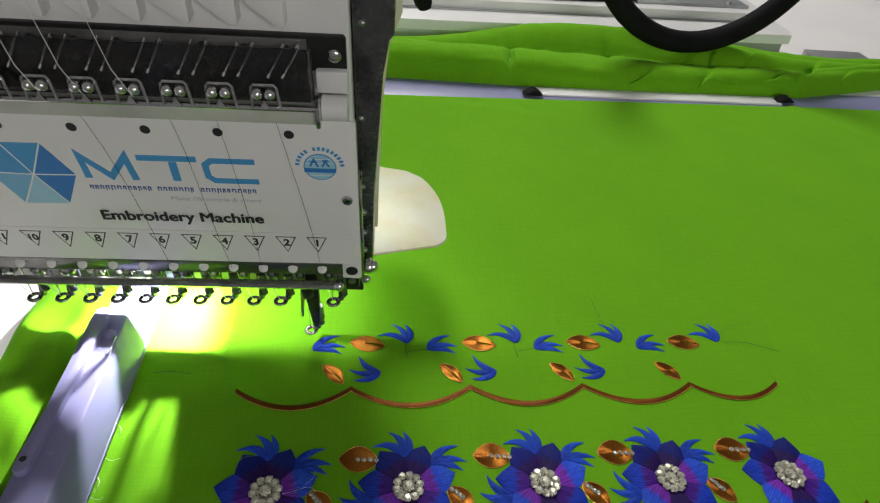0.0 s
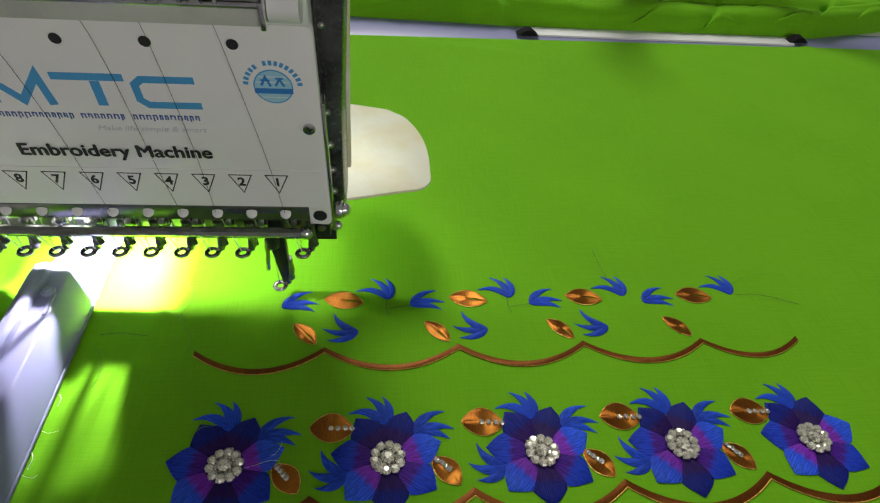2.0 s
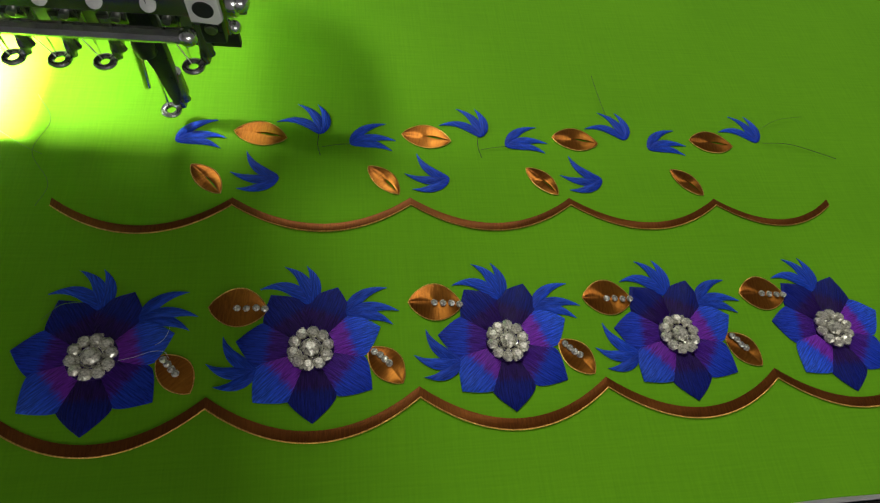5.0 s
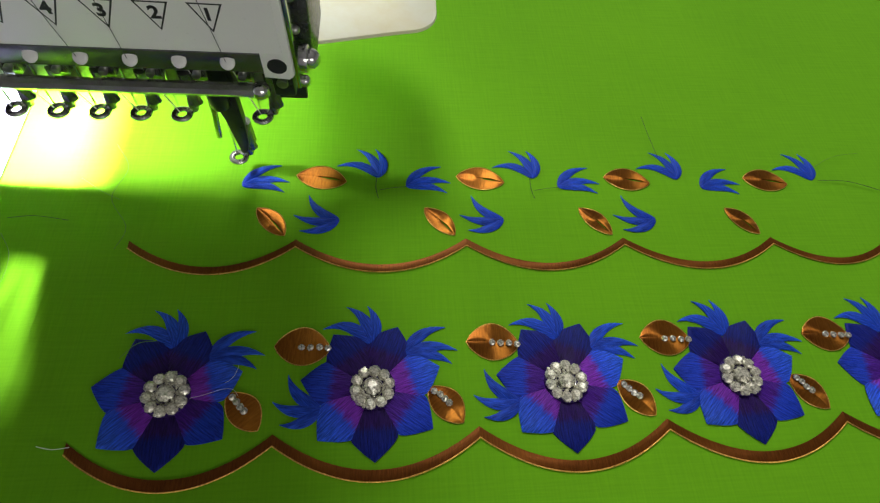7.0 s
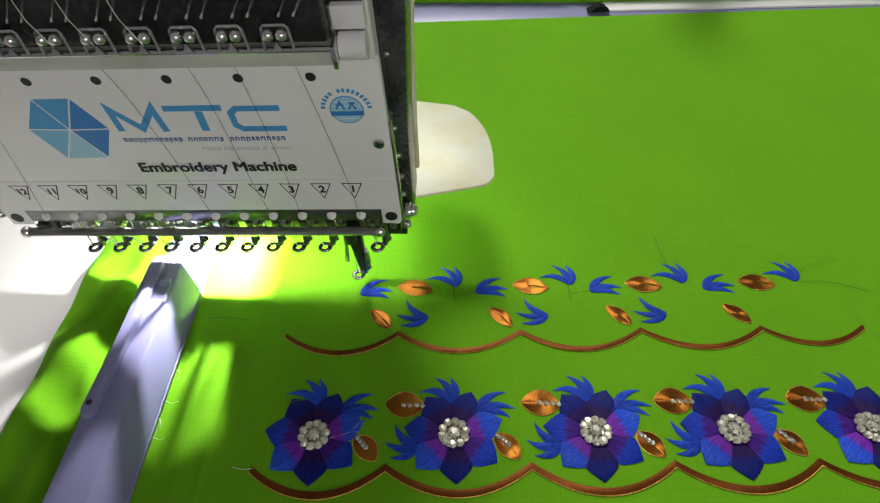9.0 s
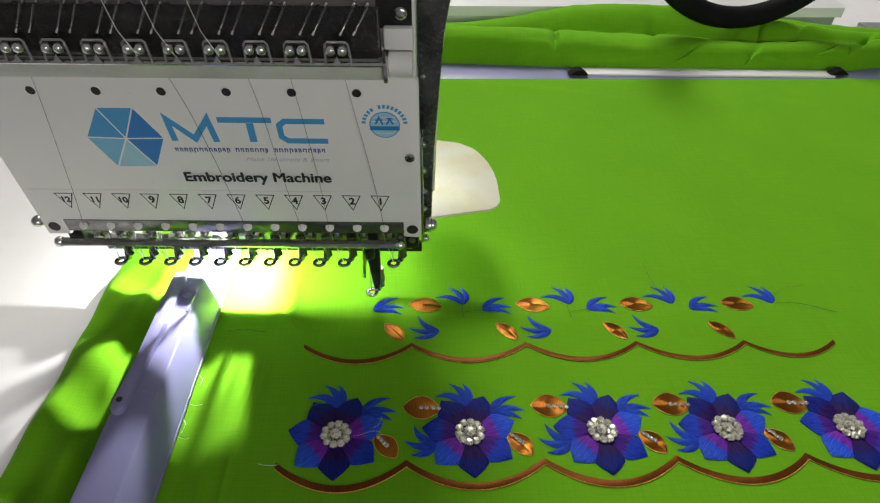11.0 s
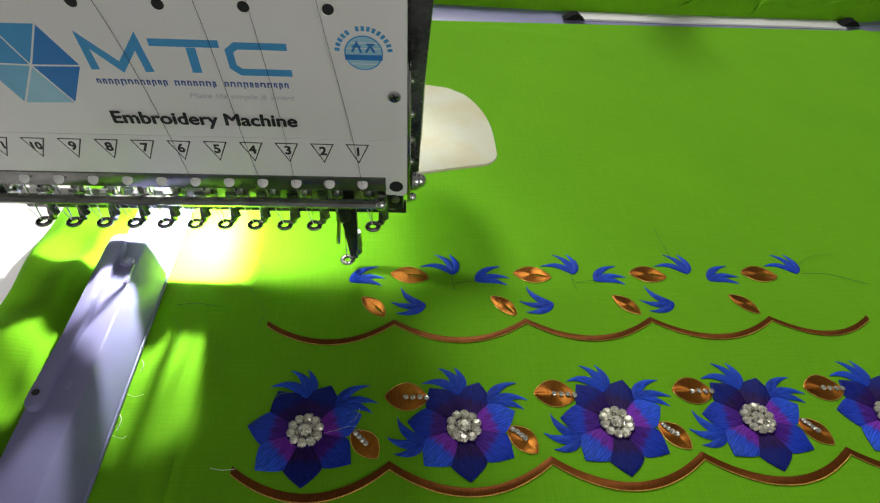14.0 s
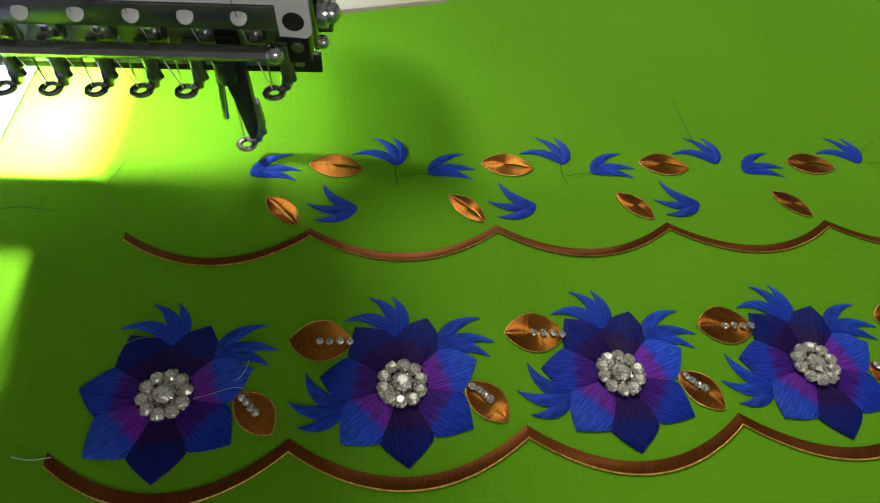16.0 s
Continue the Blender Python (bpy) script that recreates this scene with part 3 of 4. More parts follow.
for z, r in ((-8, 1.5), (2, 1.6), (13, 1.7), (26, 1.4), (54, 1.5), (88, 1.8)):
    part("side_bolt", ball(r * 0.8, seg=12), STEEL, head, at=mmpose(18.4 if z < 40 else 17.0 + z * 0.03, 4.5 if z < 40 else 7.6, z))
b = cyl(3.6, 2.4, pose(0, 0, 0, 0, 90, 0), 24, 0.5)
part("guide_bolt", ball(2.6, (1.6, 0, 0), bm=b), CHROME, head, at=mmpose(20.0, 1.5, -14.5))
part("guide_bolt", ball(3.0, seg=14, squash=0.8), CHROME, head, at=mmpose(-151.5, 1.5, -14.5))
part("guide_bolt", ball(1.7, seg=12), CHROME, head, at=mmpose(19.0, 2.0, -23.5))

# holes, screw, corner holes: black discs and bars painted as the shade inside them
for k in range(6):
    hole = part("cover_hole", cyl(1.75, 0.5, seg=20), INK, cover, at=mmpose(-5.3 - 23.4 * k, -0.05, 51.5, 90))
    part("hole_rim", tube([(1.9 * math.cos(2 * math.pi * i / 20), 1.9 * math.sin(2 * math.pi * i / 20), 0.15) for i in range(20)], 0.25, 5, closed=True), LABEL, hole)
for x in (14.0, -144.4):
    part("corner_hole", cyl(2.5, 0.5, seg=20), INK, cover, at=mmpose(x * 0.93 if x > 0 else x, -0.05, -16.2, 90))
scr = part("cover_screw", cyl(2.0, 1.2, seg=20, bevel=0.4), CHROME, cover, at=mmpose(13.0, -0.6, 23.2, 90))
for a in (20, 110):
    part("screw_slot", box(-1.3, 1.3, -0.25, 0.25, 0.45, 0.65, 0), INK, scr, at=mmpose(0, 0, 0, 0, 0, a))

# printed emblem: a hexagon of six fields
hexa = [(-102.1, 44.6), (-88.5, 44.7), (-80.9, 31.1), (-87.9, 17.4), (-103.8, 17.0), (-110.7, 31.3)]
mid = (-95.7, 30.8)
for i, ink in enumerate((BLUE_B, BLUE_C, BLUE_C, BLUE_D, BLUE_A, BLUE_B)):
    a, c = hexa[i], hexa[(i + 1) % 6]
    g = ((a[0] + c[0] + mid[0]) / 3, (a[1] + c[1] + mid[1]) / 3)
    front("emblem_field", [(g[0] + (q[0] - g[0]) * 0.93, g[1] + (q[1] - g[1]) * 0.93) for q in (mid, a, c)], 0.0, ink, 0.1)
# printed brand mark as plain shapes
front("mark_stroke", stroke([(-77.0, 30.0), (-77.6, 39.8), (-69.0, 31.0), (-62.4, 39.8), (-61.0, 29.6)], 2.5), 0.0, BLUE_B, 0.1)
front("mark_bar", bar(-58.6, -38.4, 38.4, 40.8), 0.0, BLUE_B, 0.1)
front("mark_bar", bar(-48.2, -45.4, 29.8, 38.2), 0.0, BLUE_B, 0.1)
front("mark_stroke", stroke([(-18.6, 39.2), (-33.6, 39.2), (-35.8, 37.4), (-35.6, 32.2), (-33.4, 30.4), (-18.2, 30.4)], 2.3), 0.0, BLUE_B, 0.1)
for x0, x1 in ((-78.3, -56.8), (-54.8, -41.4), (-39.6, -18.5)):
    x = x0
    while x < x1 - 1.0:
        w = random.uniform(0.8, 1.4)
        low = 25.0 + random.choice((0, 0, 0.25, -0.5))
        front("small_print", stroke([(x + 0.2, low), (x + 0.25, 26.6), (min(x + w, x1), 26.5), (min(x + w, x1), 25.0)], 0.42), 0.0, NAVY_INK, 0.1)
        x += w + 0.75



def lettering(name, text, size, x, z, mat, width=None, fat=0.0, shear=0.0):
    cu = bpy.data.curves.new(name, "FONT")
    cu.body, cu.size, cu.offset, cu.extrude, cu.shear = text, size, fat, 0.05, shear
    tmp = bpy.data.objects.new(name, cu)
    scene.collection.objects.link(tmp)
    bpy.context.view_layer.update()
    me = bpy.data.meshes.new_from_object(tmp.evaluated_get(bpy.context.evaluated_depsgraph_get()))
    bpy.data.objects.remove(tmp)
    co = np.empty(len(me.vertices) * 3)
    me.vertices.foreach_get("co", co)
    co = co.reshape(-1, 3)
    lo, hi = co.min(0), co.max(0)
    sx = (width / (hi[0] - lo[0])) if width else 1.0
    co[:, 0] = (co[:, 0] - (lo[0] if width else (lo[0] + hi[0]) / 2)) * sx
    me.vertices.foreach_set("co", (co * MM).ravel())
    me.materials.append(mat)
    ob = new(name, me)
    ob.parent = cover
    ob.matrix_basis = mmpose(x, -0.42, z, 90)
    return ob


for dx, dz in ((-0.22, 0), (0.22, 0), (0, 0.15), (0, -0.15)):
    lettering("machine_lettering", "Embroidery Machine", 6.6, -78.3 + dx, 10.4 + dz, INK, 59.0).location.y = -0.00046 + 0.00003 * dx + 0.00002 * dz
lettering("slogan_lettering", "Make life simple & smart", 2.6, -51.5, 20.6, FAINT, 32.8, 0.0, 0.25).location.y = -0.0001
for k in range(12):
    x = -12 * k
    tri = part("needle_mark", slab([(x - 4, 3.4), (x + 4, 3.3), (x + 0.1, -5.2)], 0.35, 0.42), INK, cover, at=UPRIGHT, smooth=False)
    front("mark_field", [(x - 3.35, 3.05), (x + 3.35, 2.95), (x + 0.1, -4.35)], 0.38, LABEL, 0.08)
    lettering("needle_number", str(k + 1), 5.0 if k < 9 else 4.2, x + 0.1, -1.4, INK, None, 0.16).location.y = -0.0005

# round badge of the control maker, as plain shapes
bx, bz = 4.0, 38.0
front("badge", arc(bx, bz, 5.75, 0, 359, 40), 0.0, BLUE_B, 0.08)
front("badge_field", arc(bx, bz, 5.35, 0, 359, 40), 0.06, BLUE_D, 0.06)
for dz in (-3.6, -2.0, 1.6, 3.4):
    w = math.sqrt(5.2 ** 2 - dz * dz)
    front("badge_line", bar(bx - w, bx + w, bz + dz - 0.12, bz + dz + 0.12), 0.1, LABEL, 0.06)
front("badge_band", bar(bx - 5.6, bx + 5.6, bz - 2.3, bz - 0.5), 0.12, BLUE_C, 0.06)
front("badge_mark", stroke([(bx - 3.4, bz + 0.4), (bx - 2.0, bz + 3.4), (bx - 0.7, bz + 0.2)], 0.7), 0.12, BLUE_C, 0.06)
front("badge_mark", bar(bx - 3.4, bx - 0.8, bz + 1.9, bz + 2.5), 0.14, BLUE_C, 0.06)
front("badge_mark", stroke([(bx + 0.7, bz + 0.3), (bx + 2.0, bz + 2.6), (bx + 3.2, bz + 0.3)], 0.7), 0.12, BLUE_C, 0.06)
front("badge_mark", bar(bx + 0.9, bx + 3.2, bz + 2.6, bz + 3.3), 0.14, BLUE_C, 0.06)
for i in range(15):
    a = 172 - 164 * i / 14
    if i == 5:
        continue
    c = Vector((bx + 7.9 * math.cos(radians(a)), bz + 7.9 * math.sin(radians(a))))
    t, n = Vector((math.sin(radians(a)), -math.cos(radians(a)))), Vector((math.cos(radians(a)), math.sin(radians(a))))
    front("badge_print", [tuple(c - t * 0.5 - n * 0.75), tuple(c + t * 0.5 - n * 0.75), tuple(c + t * 0.5 + n * 0.75), tuple(c - t * 0.5 + n * 0.75)], 0.0, BLUE_B, 0.08)

# tension row: dark backing, chrome rail, clear clips with paired chrome beads
part("tension_backing", box(-146, 5.0, -4.5, -1, 62, 84, 0.8), surface("grey_tension_plate", (0.10, 0.10, 0.10), 0.25, 0.3, vary=0.5, scale=60, bump=0.04, coat=0.5), head)
part("tension_cover", box(-146, 4.6, -8.2, -7.4, 69, 86.5, 0.3), SMOKE, head, "clear smoked plastic tension cover")
rail = part("chrome_rail", tube([(-147, -11.0, 68.6), (6.6, -11.0, 68.6)], 0.9, 10), CHROME, head)
part("guide_strip", box(-147, 6.2, -10.2, -1.0, 62.4, 67.6, 0.5), surface("pale_translucent_strip", (0.52, 0.54, 0.47), 0.3, vary=0.2, scale=60, bump=0.03), head, "pale plastic thread guide strip")
part("rail_end", box(6.0, 7.4, -12, -1, 62.3, 69.6, 0.3), CHROME, head)
part("white_knob", tube([(7.6, -5.5, 66.0), (15.5, -5.5, 66.0)], 4.2, 20), WHITE, head)
part("white_block", box(6, 15.8, -5, -1, 70.5, 78, 0.8), WHITE, head)


def clip_frame():
    pts = [(-3.7, 0), (-3.7, 6.2), (-3.0, 7.0), (3.0, 7.0), (3.7, 6.2), (4.6, 0)]
    return tube([(x, 0, z) for x, z in pts], 0.45, 6)


for k in range(11):
    x = -8.6 - 12.9 * k
    clip = piece("tension_clip", ("clip",), clip_frame, surface("clear_clip_plastic", (0.48, 0.48, 0.48), 0.10, 0.6, vary=0.5, scale=300, bump=0, coat=1.0) if k == 0 else None, head, mmpose(x, -12.0, 69.2, -12), label="glossy clear tension clip with two chrome beads")
    for dx in (-1.9, 1.9):
        piece("bead", ("bead",), lambda: ball(1.75, seg=14), CHROME, clip, mmpose(dx, -0.8, 4.6))
    piece("spring_tab", ("tab",), lambda: slab([(-1.6, -1.4), (1.6, -1.4), (0, 1.4)], 0, 0.5), CHROME, clip, mmpose(0, 0, 1.2, 90))
    for dx in (0, 4.2):
        piece("slanted_wire", ("wire",), lambda: tube([(0, 0, 0), (5.2, 1.4, 9.6)], 0.45, 8), CHROME, clip, mmpose(dx + 1.2, 2.0, 8.6))

def tooth_mesh():
    """A white guide tooth: sloping left flank, blunt lower right tip."""
    bm = slab([(-5.6, 4.5), (-4.8, 2.6), (2.6, -3.4), (4.4, -3.6), (5.0, -2.8), (5.2, 4.5)], 0, 5.5, 0.8)
    bmesh.ops.transform(bm, matrix=pose(0, 0, 0, 90, 0, 0), verts=bm.verts)
    return bm


part("upper_bar", slab([(-148, 76.8), (14.6, 76.8), (15.4, 77.6), (15.4, 87.4), (14.6, 88.2), (-148, 88.2)], 1.0, 2.6, 0.3), BLACK, head, "black steel cross bar", UPRIGHT)
part("bar_screw", ball(2.3, seg=16, squash=0.5), CHROME, head, at=mmpose(11.8, -2.6, 82.0, 90))
part("window_strip", box(-146, 4, -3.0, -2.5, 80.5, 87, 0.2), surface("glossy_dark_grey_strip", (0.16, 0.155, 0.15), 0.22, 0.2, vary=0.5, scale=70, bump=0.03, coat=0.6), head)
for k in range(11):
    piece("bar_stud", ("stud",), lambda: ball(1.5, seg=12, squash=0.8), BLACK, head, mmpose(-2.0 - 12.0 * k, -3.4, 84.0))
    piece("white_hook", ("hook",), tooth_mesh, WHITE, head, mmpose(-6.0 - 13.0 * k, -0.6, 95.0))

# lower row: grey band with white eyelets, spring rod, black bar
part("eyelet_band", box(-141, 10.5, 0.2, 2.6, -19.2, -12.4, 0.4), FOOT, head)
part("lower_case", box(-70.2, 12, 11.2, 12.0, -40, -6, 0.2), STEEL, head)
# this opening and its posts are added to shape the LED patches on the cloth
part("lower_case", box(-140, -69.0, 11.3, 11.9, -40, -31.6, 0.1), STEEL, head)
part("lower_case", box(-140, -69.0, 11.3, 11.9, -17.5, -6, 0.1), STEEL, head)
for x, w in ((-73.7, 0.5), (-92, 2.3), (-109, 2.3), (-127, 2.3)):
    part("case_post", box(x - w, x + w, 11.3, 11.9, -31.6, -17.5, 0.2), STEEL, head)


def spring_rod():
    bm = bmesh.new()
    n, seg, rows = 420, 8, []
    for i in range(n + 1):
        x = -146 + 152 * i / n
        r = 1.9 + (0.10 if i % 2 == 0 else 0)
        rows.append([bm.verts.new((x, r * math.cos(2 * math.pi * k / seg), r * math.sin(2 * math.pi * k / seg))) for k in range(seg)])
    for a, c in zip(rows, rows[1:]):
        for k in range(seg):
            bm.faces.new((a[k], c[k], c[(k + 1) % seg], a[(k + 1) % seg]))
    bmesh.ops.recalc_face_normals(bm, faces=bm.faces)
    return bm


part("spring_rod", spring_rod(), surface("bright_spring_steel", (0.36, 0.36, 0.34), 0.22, 0.9, vary=0.3, scale=200, bump=0.04), head, "coiled steel spring on a rod", mmpose(0, 0.4, -26.2))
for x in (7.0, -146.5):
    part("rod_end", ball(2.6, seg=14), CHROME, head, at=mmpose(x, 0.4, -26.2))
part("lower_bar", box(-136, 16.5, 12.2, 14.4, -43, -37, 0.4), BLACK, head, "black oxide lower bar")
part("bar_bracket", box(9.5, 15.5, 3.5, 14, -32, -21.5, 0.8), BLACK, head)
part("bar_bracket", box(-144, -137, 3.5, 14, -32, -21.5, 0.8), BLACK, head)
part("bracket_bolt", cyl(1.6, 1.2, seg=16, bevel=0.3), STEEL, head, at=mmpose(12.5, 3.0, -26, 90))


def ring_points(r, z, n=18):
    return [(r * math.cos(2 * math.pi * i / n), r * math.sin(2 * math.pi * i / n), z) for i in range(n)]


def foot_mesh():
    bm = tube(ring_points(2.3, 0), 1.0, 8, closed=True, flat=0.8)
    tube([(1.6, 1.0, 0.1), (3.4, 1.6, 1.2), (4.3, 1.9, 3.4), (4.5, 2.0, 7), (4.2, 2.0, 15)], [1.1, 1.8, 2.3, 2.4, 2.3], 10, bm, flat=0.85)
    return bm


for k in range(12):
    x = 2.9 - 12 * k
    piece("eyelet", ("eyelet",), lambda: ball(1.95, seg=16, squash=0.3), surface("white_ceramic", (0.8, 0.8, 0.77), 0.25, vary=0.05, scale=80, bump=0) if k == 0 else None, head, mmpose(-12.0 * k + 0.8, -0.3, -15.2, 48))
    low = k == 1
    clampb = piece("needle_clamp", ("nclamp",), lambda: box(-2.1, 2.1, 3.2, 7.0, -26.5, -20.2, 0.5), CHROME, head, mmpose(x - 0.4, 0, 0), label="small bright steel needle clamp")
    piece("clamp_screw", ("nscrew",), lambda: cyl(1.1, 1.6, seg=12, bevel=0.25), STEEL, clampb, mmpose(-0.2, 2.6, -23.4, 90))
    foot = piece("presser_foot", ("foot",), foot_mesh, FOOT, head, mmpose(x, 7.4, -46.2 if not low else -68.0, -6.6), label="small ring-ended presser foot")
    piece("needle", ("needle",), lambda: tube([(0, 0, 1.0), (0, 0, 26)], [0.25, 0.45], 6), CHROME, head, mmpose(x - 0.2, 7.4, -46.0 if not low else -68.0, -6.6))
    piece("needle_thread", ("nthread",), lambda: tube([(0, -1, 2), (-1.5, -2.5, 10), (-4.2, -4, 24)], 0.14, 4), YARN_W, head, mmpose(x, 7.4, -46, -4.7))
shaft = part("foot_shaft", slab([(-0.9, -13), (1.3, -13), (2.6, -7), (3.2, 2), (3.4, 16), (3.0, 26), (-3.6, 26), (-4.0, 14), (-2.2, 4), (-1.5, -6)], -1.5, 1.5, 0.5), BLACK, head, "lowered black presser foot shaft", mmpose(-7.0, 9.4, -53.5, 90))
part("foot_collar", cyl(3.0, 8, seg=18, bevel=0.8), BLACK, head, at=mmpose(-8.6, 7.8, -38))
part("needle_bar", cyl(1.0, 22, seg=12, bevel=0.2), CHROME, head, at=mmpose(-11.0, 6.6, -44, -3, 6))

# threads that run down the cover
for (u0, u1) in ((-8.5, 0.5), (-43, -35.5), (-70, -59.5), (-116, -131), (-27, -23.5)):
    pts = [(u0 + (u1 - u0) * s + 0.5 * math.sin(5 * s + u0), -0.9 - 3.2 * (1 - s) ** 6, 64 - 78.5 * s) for s in [i / 8 for i in range(9)]]
    part("thread", tube(pts, 0.08, 4), YARN, head)
for u in (-46, -72, -60):
    part("thread", tube([(u, -13, 72), (u - 4, -12, 80), (u - 8, -8, 92), (u - 10, -4, 110)], 0.11, 4), YARN_W, head)

# cream guard plate beside the head
gx = [(1, 42.4), (5, 43), (34, 50.0)] + arc(36.0, 60.5, 10.0, -78, 0, 8) + [(46.5, 80), (44.0, 96), (37.5, 111)] + arc(24, 109, 10, 40, 80, 4) + [(9, 123), (1, 124)]
for k in range(2):
    gx = [(p[0] * (1 - s) + q[0] * s, p[1] * (1 - s) + q[1] * s) for p, q in zip(gx, gx[1:] + gx[:1]) for s in (0.25, 0.75)]
guard = part("guard_plate", slab(gx, 42.3, 43.5, 0.4), CREAM, None, "")
guard.parent = head
guard.matrix_basis = HEAD_AT.inverted()
guard["label"] = "cream plastic guard plate with yellow stains"
# unseen fin added to end the LED's bright pool on its right
fin = part("lamp_shade", box(-80.6, -80.0, 40, 66, 47.6, 62, 0.2), BLACK, head, "unseen black fin that cuts off the LED's light")
fin.matrix_basis = HEAD_AT.inverted()
plug = part("connector", tube([(22, 96, 176), (24, 98, 158), (28, 100, 147), (30.5, 101, 140.5), (31.2, 101, 138.5)], [4.6, 4.8, 4.8, 4.4, 3.2], 14, flat=0.8), RUBBER, head, "black rubber cable plug")
plug.matrix_basis = HEAD_AT.inverted()
part("column", box(-125, -25, 90.5, 150, -69.5, 135, 6, 3), WHITE, head)

# ---- lavender clamp bar over the cloth ----
clamp = thing("clamp_bar", mmpose(0, 0, 0.6), "lavender powder-coated clamp bar holding the green cloth", "clamp")
def wedge_bar():
    """A bar with one sloping flank: flat top, square on the other side, its far end cut back."""
    bm = bmesh.new()
    rings = []
    for y, cut in ((-300, 0.0), (30, 0.0), (36.5, 0.6), (38.5, 2.4)):
        rings.append([bm.verts.new((px, y - (2.0 if z == 0 and y > 30 else 0), z)) for px, z in ((-118.0 + cut, 0), (-117.6 + cut, 13 - 0.5 * cut), (-102.0 - cut, 13 - 0.5 * cut), (-95.6 - cut, 2.0), (-95.2 - cut, 0))])
    for a, c in zip(rings, rings[1:]):
        for k in range(5):
            bm.faces.new((a[k], a[(k + 1) % 5], c[(k + 1) % 5], c[k]))
    bm.faces.new(rings[0][::-1])
    bm.faces.new(rings[-1])
    bmesh.ops.recalc_face_normals(bm, faces=bm.faces)
    long = [e for e in bm.edges if abs(e.verts[0].co.z - e.verts[1].co.z) < 1.5 and max(v.co.z for v in e.verts) > 9]
    bmesh.ops.bevel(bm, geom=long, offset=0.7, segments=2, affect="EDGES", profile=0.5)
    return bm


part("bar", wedge_bar(), LAVENDER, clamp, at=mmpose(0, 0, 1.5))
part("side_plate", box(-119.5, -94.6, -300, 306, 0, 1.4, 0.3), LAVENDER, clamp, "flat lavender frame plate under the bar")
lever = part("lever", slab([(-117.2, -43)] + arc(-114.4, -45.5, 2.8, 180, 360, 8) + [(-108.6, 27), (-109.4, 30.5), (-112.4, 30.5), (-113.0, 27)], 14.4, 17.6, 1.0), LAVENDER, clamp)
part("rivet", cyl(1.2, 0.5, seg=16), INK, lever, at=mmpose(-114.5, -43.0, 17.6))
knob = part("knob", cyl(2.6, 1.6, seg=20, bevel=0.5), LAVENDER, clamp, at=mmpose(-106, 20, 15.0))
part("knob_cap", ball(1.5, seg=12, squash=0.4), LAVENDER, knob, at=mmpose(0, 0, 0.8))
part("dimple", cyl(1.6, 0.7, seg=18, bevel=0.3), LAVENDER, clamp, at=mmpose(-107.5, -38, 14.5))
part("catch", box(-104.2, -102.6, 8, 19, 14.2, 15.2, 0.4), LAVENDER, clamp)

# ---- rails behind the cloth ----
sash = thing("sash_rail", mmpose(0, -0.5, 0, 0, 0, 0.45), "lavender sash rail along the cloth's far edge", "rail")
part("rail_body", box(-250, 760, 311, 352, -1.2, -0.55, 0.2), LAVENDER, sash)
part("bright_edge", box(158, 396, 321, 337, -0.5, 1.2, 0.3), WHITE, sash)
for cx, cy in ((151, 322), (399, 331)):
    c = thing("cloth_clip", mmpose(cx, cy, 1.3), "small black clip on the cloth's far edge", "clip", "cloth clips")
    jaw = slab([(-9, 0), (9, 0), (7.0, 1.4), (2.6, 4.6), (-2.4, 4.6), (-6.6, 1.4)], -4, 5, 0.6)
    bmesh.ops.transform(jaw, matrix=pose(0, 0, 0, 90, 0, 0), verts=jaw.verts)
    part("jaw", jaw, RUBBER, c)

guide = thing("guide_rail", mmpose(0, 0, 0, 0, 0, 2.4), "white aluminium guide rail behind the bunched cloth", "rail")
part("rail_base", box(-500, 478, 432, 540, -1.2, 16, 1.5), GREYM, guide)
part("rail_top", slab([(-500, 426), (480, 426), (486, 440), (486, 545), (-500, 545)], 16, 26, 1.2), WHITE, guide)
part("rail_step", box(-500, 470, 462, 545, 26, 36, 1.0), WHITE, guide)
part("rail_groove", box(-500, 470, 459, 461.4, 26, 27.4, 0.3), GREYM, guide)
blk = thing("stop_block", mmpose(0, 0, 0), "flat grey metal block beside the rail's end", "block")
part("block", box(492, 560, 424, 458, -1.2, 8, 1), GREYM, blk)

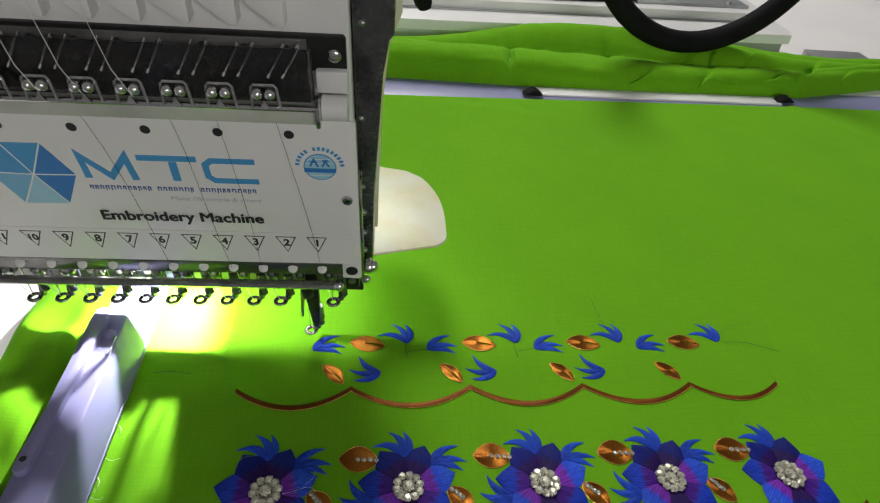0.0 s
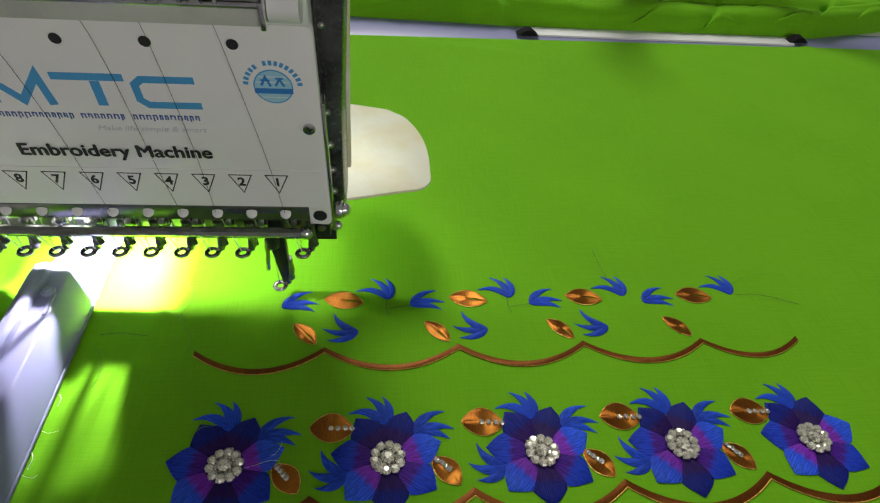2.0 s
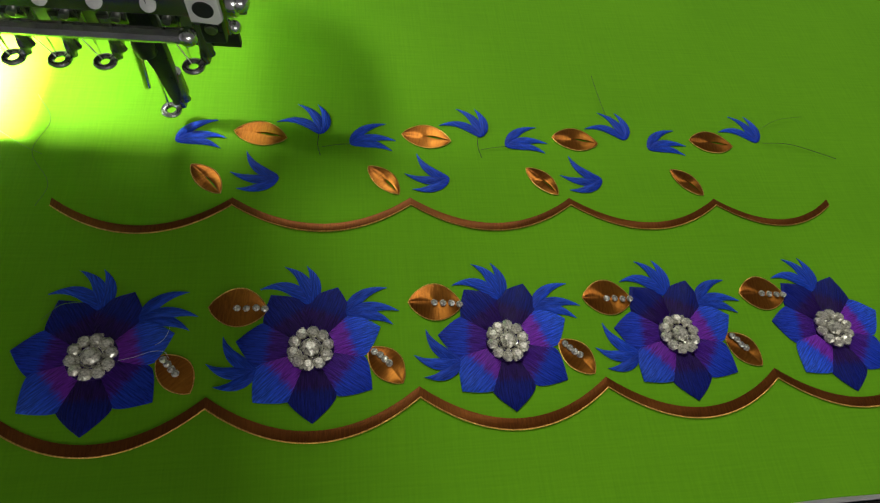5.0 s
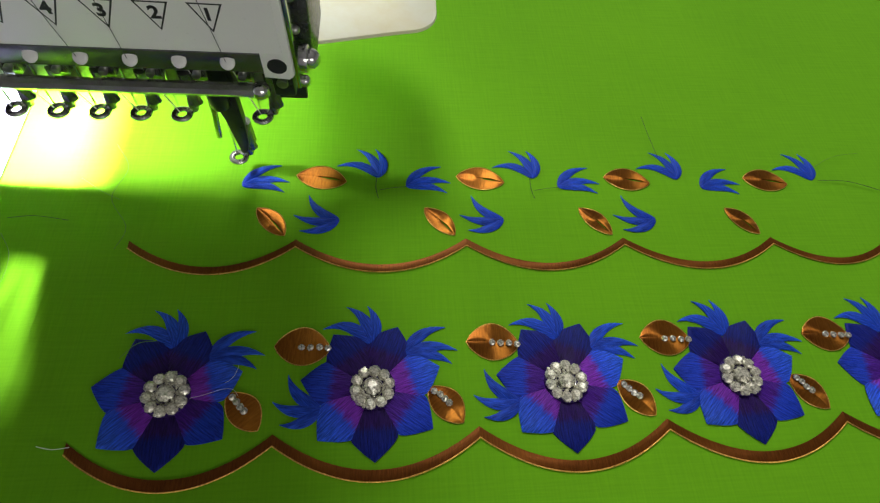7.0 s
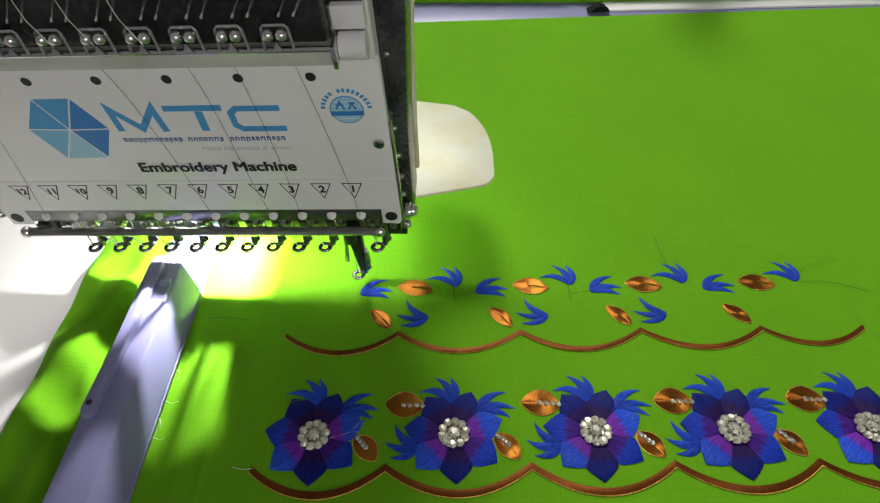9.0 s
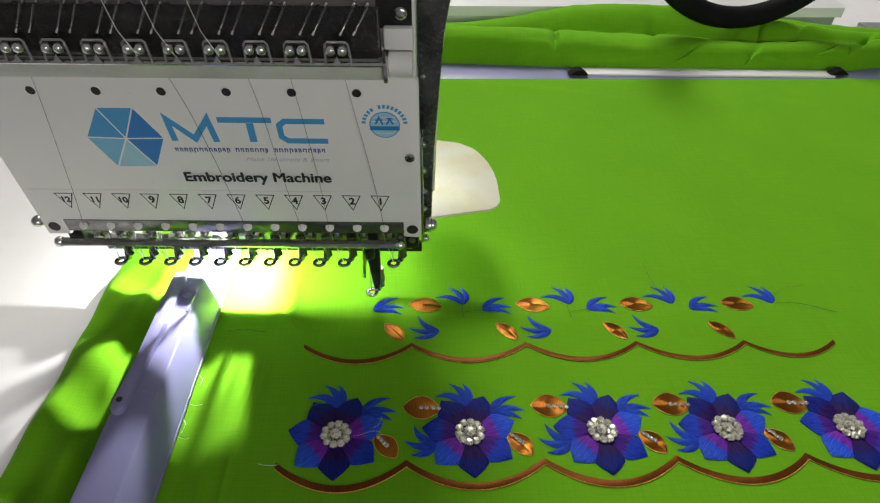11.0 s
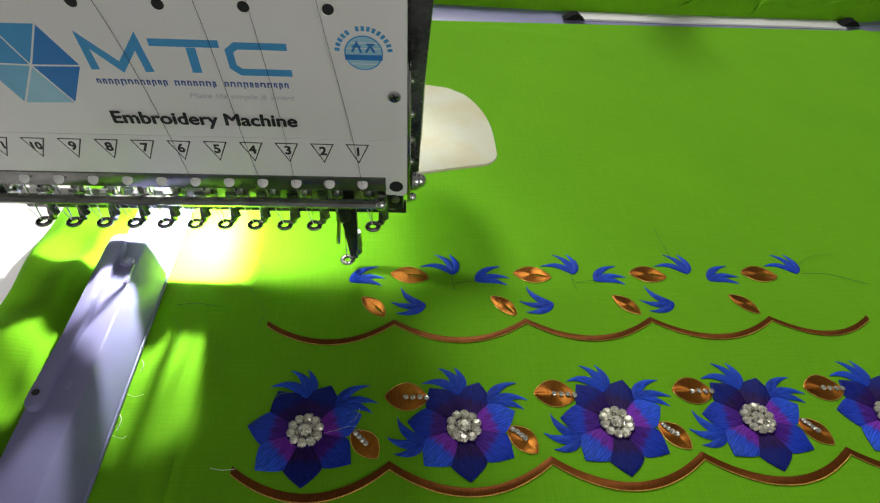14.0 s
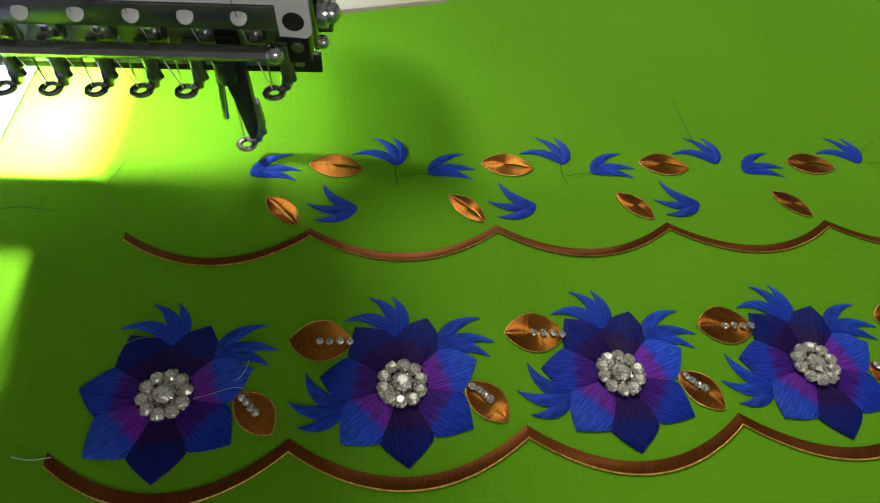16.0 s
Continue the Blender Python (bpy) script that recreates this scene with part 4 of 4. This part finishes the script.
# ---- bunched green cloth along the rail ----
def bundle():
    bm = bmesh.new()
    rng = random.Random(5)
    dents = [(136, 0.30, 84, 13, 13), (255, 0.14, 30, 14, 6), (317, 0.14, 48, 13, 8), (233, 0.47, 60, 6, 8), (395, 0.22, 25, 16, 6), (300, 0.42, 15, 20, 6), (70, 0.45, 8, 30, 6), (340, 0.5, 60, 12, 7), (440, 0.35, 40, 14, 8)]
    dents += [(rng.uniform(-60, 640), rng.uniform(0.1, 0.6), rng.uniform(-40, 60), rng.uniform(6, 18), rng.uniform(1.8, 3.6)) for k in range(10)]
    nx, nc, rows = 400, 72, []
    for i in range(nx + 1):
        x = -160 + 860 * i / nx
        wide = 62 + 26 * math.exp(-(((x - 250) / 140) ** 2)) - 40 * max(0, (x - 420) / 280)
        tall = 25 + 14 * math.exp(-(((x - 220) / 150) ** 2)) - 14 * max(0, (x - 380) / 300)
        y0 = 338.8 + 0.00012 * (x - 270) ** 2 + 0.8 * math.sin(x * 0.02) + max(0, x - 420) * 0.24
        late = min(1, max(0, (x - 210) / 120))
        later = min(1, max(0, (x - 350) / 90))
        lobes = ((0.0, 0.74 - 0.0005 * (x - 100) + 0.015 * math.sin(x * 0.03), 25 - 0.016 * (x - 100) + 1.5 * math.sin(x * 0.017), 0.95),
                 (0.42 + 0.03 * math.sin(x * 0.012), 1.0, tall * (0.66 + 0.28 * min(1, max(0, (x - 40) / 120))), 0.9),
                 (0.44 - 0.0005 * (x - 230), 0.90 - 0.0006 * (x - 230), tall * 0.97 * late, 0.8),
                 (0.16 + 0.0002 * (x - 380), 0.52, 22 * later, 0.8))
        row = []
        for j in range(nc + 1):
            q = j / nc
            a = math.pi * q
            y = y0 + wide * (0.5 - 0.5 * math.cos(a))
            z = -1.0
            for q0, q1, h, lean in lobes:
                if q0 < q < q1 and h > 0:
                    z = max(z, h * math.sin(math.pi * ((q - q0) / (q1 - q0)) ** lean) ** 0.75)
            z += 1.5 * noise.noise(Vector((x * 0.016 + q, q * 3.5, 2))) + 0.8 * noise.noise(Vector((x * 0.06, q * 11, 5)))
            for dx, dq, ang, long, deep in dents:
                if abs(x - dx) < 60:
                    p, r = x - dx, (q - dq) * 75
                    c, s = math.cos(radians(ang)), math.sin(radians(ang))
                    u, v = p * c + r * s, r * c - p * s
                    z -= deep * math.exp(-((u / long) ** 2)) * math.exp(-abs(v) / (1.3 if v < 0 else 5.0))
            z = z if 0 < j < nc else -1.0
            row.append(bm.verts.new((x + 1.5 * math.sin(q * 9 + x * 0.02), y, max(z, -1.0))))
        rows.append(row)
    for a, c in zip(rows, rows[1:]):
        for j in range(nc):
            bm.faces.new((a[j], c[j], c[j + 1], a[j + 1]))
    bmesh.ops.recalc_face_normals(bm, faces=bm.faces)
    return bm


bunch = part("bunched_cloth", bundle(), GREEN)
tagged(bunch, "loose green cotton cloth bunched in long folds against the rail", "cloth")

# ---- ribbed hose hanging over the rail ----
hose = thing("cable_hose", mmpose(0, 0, 0), "black ribbed rubber cable hose hanging in a loop over the rail", "hose")
pts, rad = [], []
for i in range(241):
    a = radians(-172 + 164 * i / 240)
    pts.append((309 + 122 * math.cos(a), 398 + 26 * math.sin(a * 0.5), 175 + 140 * math.sin(a)))
    rad.append(10.2 if i % 2 else 9.8)
part("hose_body", tube(pts, rad, 14), RUBBER, hose)

belt = thing("cable_belt", mmpose(0, 0, 0), "black cable lying along the white guide rail", "cable")
part("cable", tube([(128, 530, 90), (135, 505, 52), (150, 490, 41), (200, 488, 39), (270, 494, 39), (310, 502, 42), (330, 525, 52), (340, 560, 90)], 4.5, 10), RUBBER, belt)
cap = thing("rail_plate", mmpose(0, 0, 0, 0, 0, 2.4), "grey metal plate screwed on the guide rail", "plate")
part("plate", slab([(318, 478), (452, 478), (452, 540), (300, 540)], 36.2, 39, 0.6), GREYM, cap)
for x in (350, 430):
    part("screw", ball(3, seg=12, squash=0.5), STEEL, cap, at=mmpose(x, 484, 39))

# ---- loose thread ends on the cloth ----
def thread_end(points, mat, r=0.11):
    pts = [(x, y, 0.55 + z) for x, y, z in points]
    ends = [Vector(pts[0]) * 2 - Vector(pts[1])] + [Vector(p) for p in pts] + [Vector(pts[-1]) * 2 - Vector(pts[-2])]
    fine = []
    for a, b, c, d in zip(ends, ends[1:], ends[2:], ends[3:]):
        for k in range(6):
            s = k / 6
            fine.append(0.5 * (2 * b + (c - a) * s + (2 * a - 5 * b + 4 * c - d) * s ** 2 + (3 * b - a - 3 * c + d) * s ** 3))
    fine.append(Vector(pts[-1]))
    part("thread_end", tube(fine, r, 4), mat, cloth)


thread_end([(-88, 10, 0), (-80, 10.5, 0.3), (-70, 9, 0)], YARN)
thread_end([(-62, 41, 0), (-56, 30, 0.5), (-59, 18, 0), (-52, 6, 0.5), (-54, -2, 0)], YARN_G)
thread_end([(-70, 26, 0), (-62, 20, 0.4), (-56, 17, 0)], YARN_G)
thread_end([(132, 38, 0), (130, 46, 2), (129, 56, 3)], YARN)
thread_end([(193, 27, 0), (205, 26, 0.5), (222, 20, 0)], YARN)
thread_end([(193, 33, 0), (203, 38, 1), (216, 41, 0)], YARN_G)
for k in (1, 2):
    thread_end([(54.5 * k - 18, 23, 0), (54.5 * k - 22, 22.4, 0.3), (54.5 * k - 27, 21.6, 0)], YARN)
    thread_end([(54.5 * k - 28, 27, 0), (54.5 * k - 28.3, 22, 0.4), (54.5 * k - 27.5, 18, 0)], YARN)
thread_end([(-52, -62, 0), (-56, -62.5, 0.5), (-60, -61.5, 0.2)], YARN_W)
thread_end([(-24, -50.5, 1.2), (-20, -49.8, 1.6), (-16, -48.6, 1.8), (-13, -48.6, 1.4), (-11.5, -50.5, 1.2)], YARN_W, 0.05)
thread_end([(-15.5, -46.5, 1), (-13.6, -45.4, 1.4), (-12.4, -43.2, 1.8), (-12.2, -41.6, 1.6)], YARN_W, 0.05)
thread_end([(-45, -38, 0), (-41, -34, 0.4), (-36, -33, 0)], YARN_G)
thread_end([(-93.5, -18, 0.6), (-91.8, -20.5, 1.4), (-92.4, -23, 0.4)], YARN_W, 0.12)
thread_end([(-94, -33, 0.8), (-91, -34.5, 1.6), (-88.5, -33, 0.6)], YARN_W, 0.1)
thread_end([(-94.2, -41, 0.8), (-92.4, -44, 2.0), (-93.4, -47, 0.5)], YARN_W, 0.14)
thread_end([(-94.5, -49, 0.8), (-90.5, -50.5, 1.2), (-89.8, -49, 0.3)], YARN_W, 0.1)
thread_end([(-88, 4, 0.2), (-83, -4, 1.0), (-82.5, -12, 0.6), (-84, -16, 0.2)], YARN_G, 0.12)
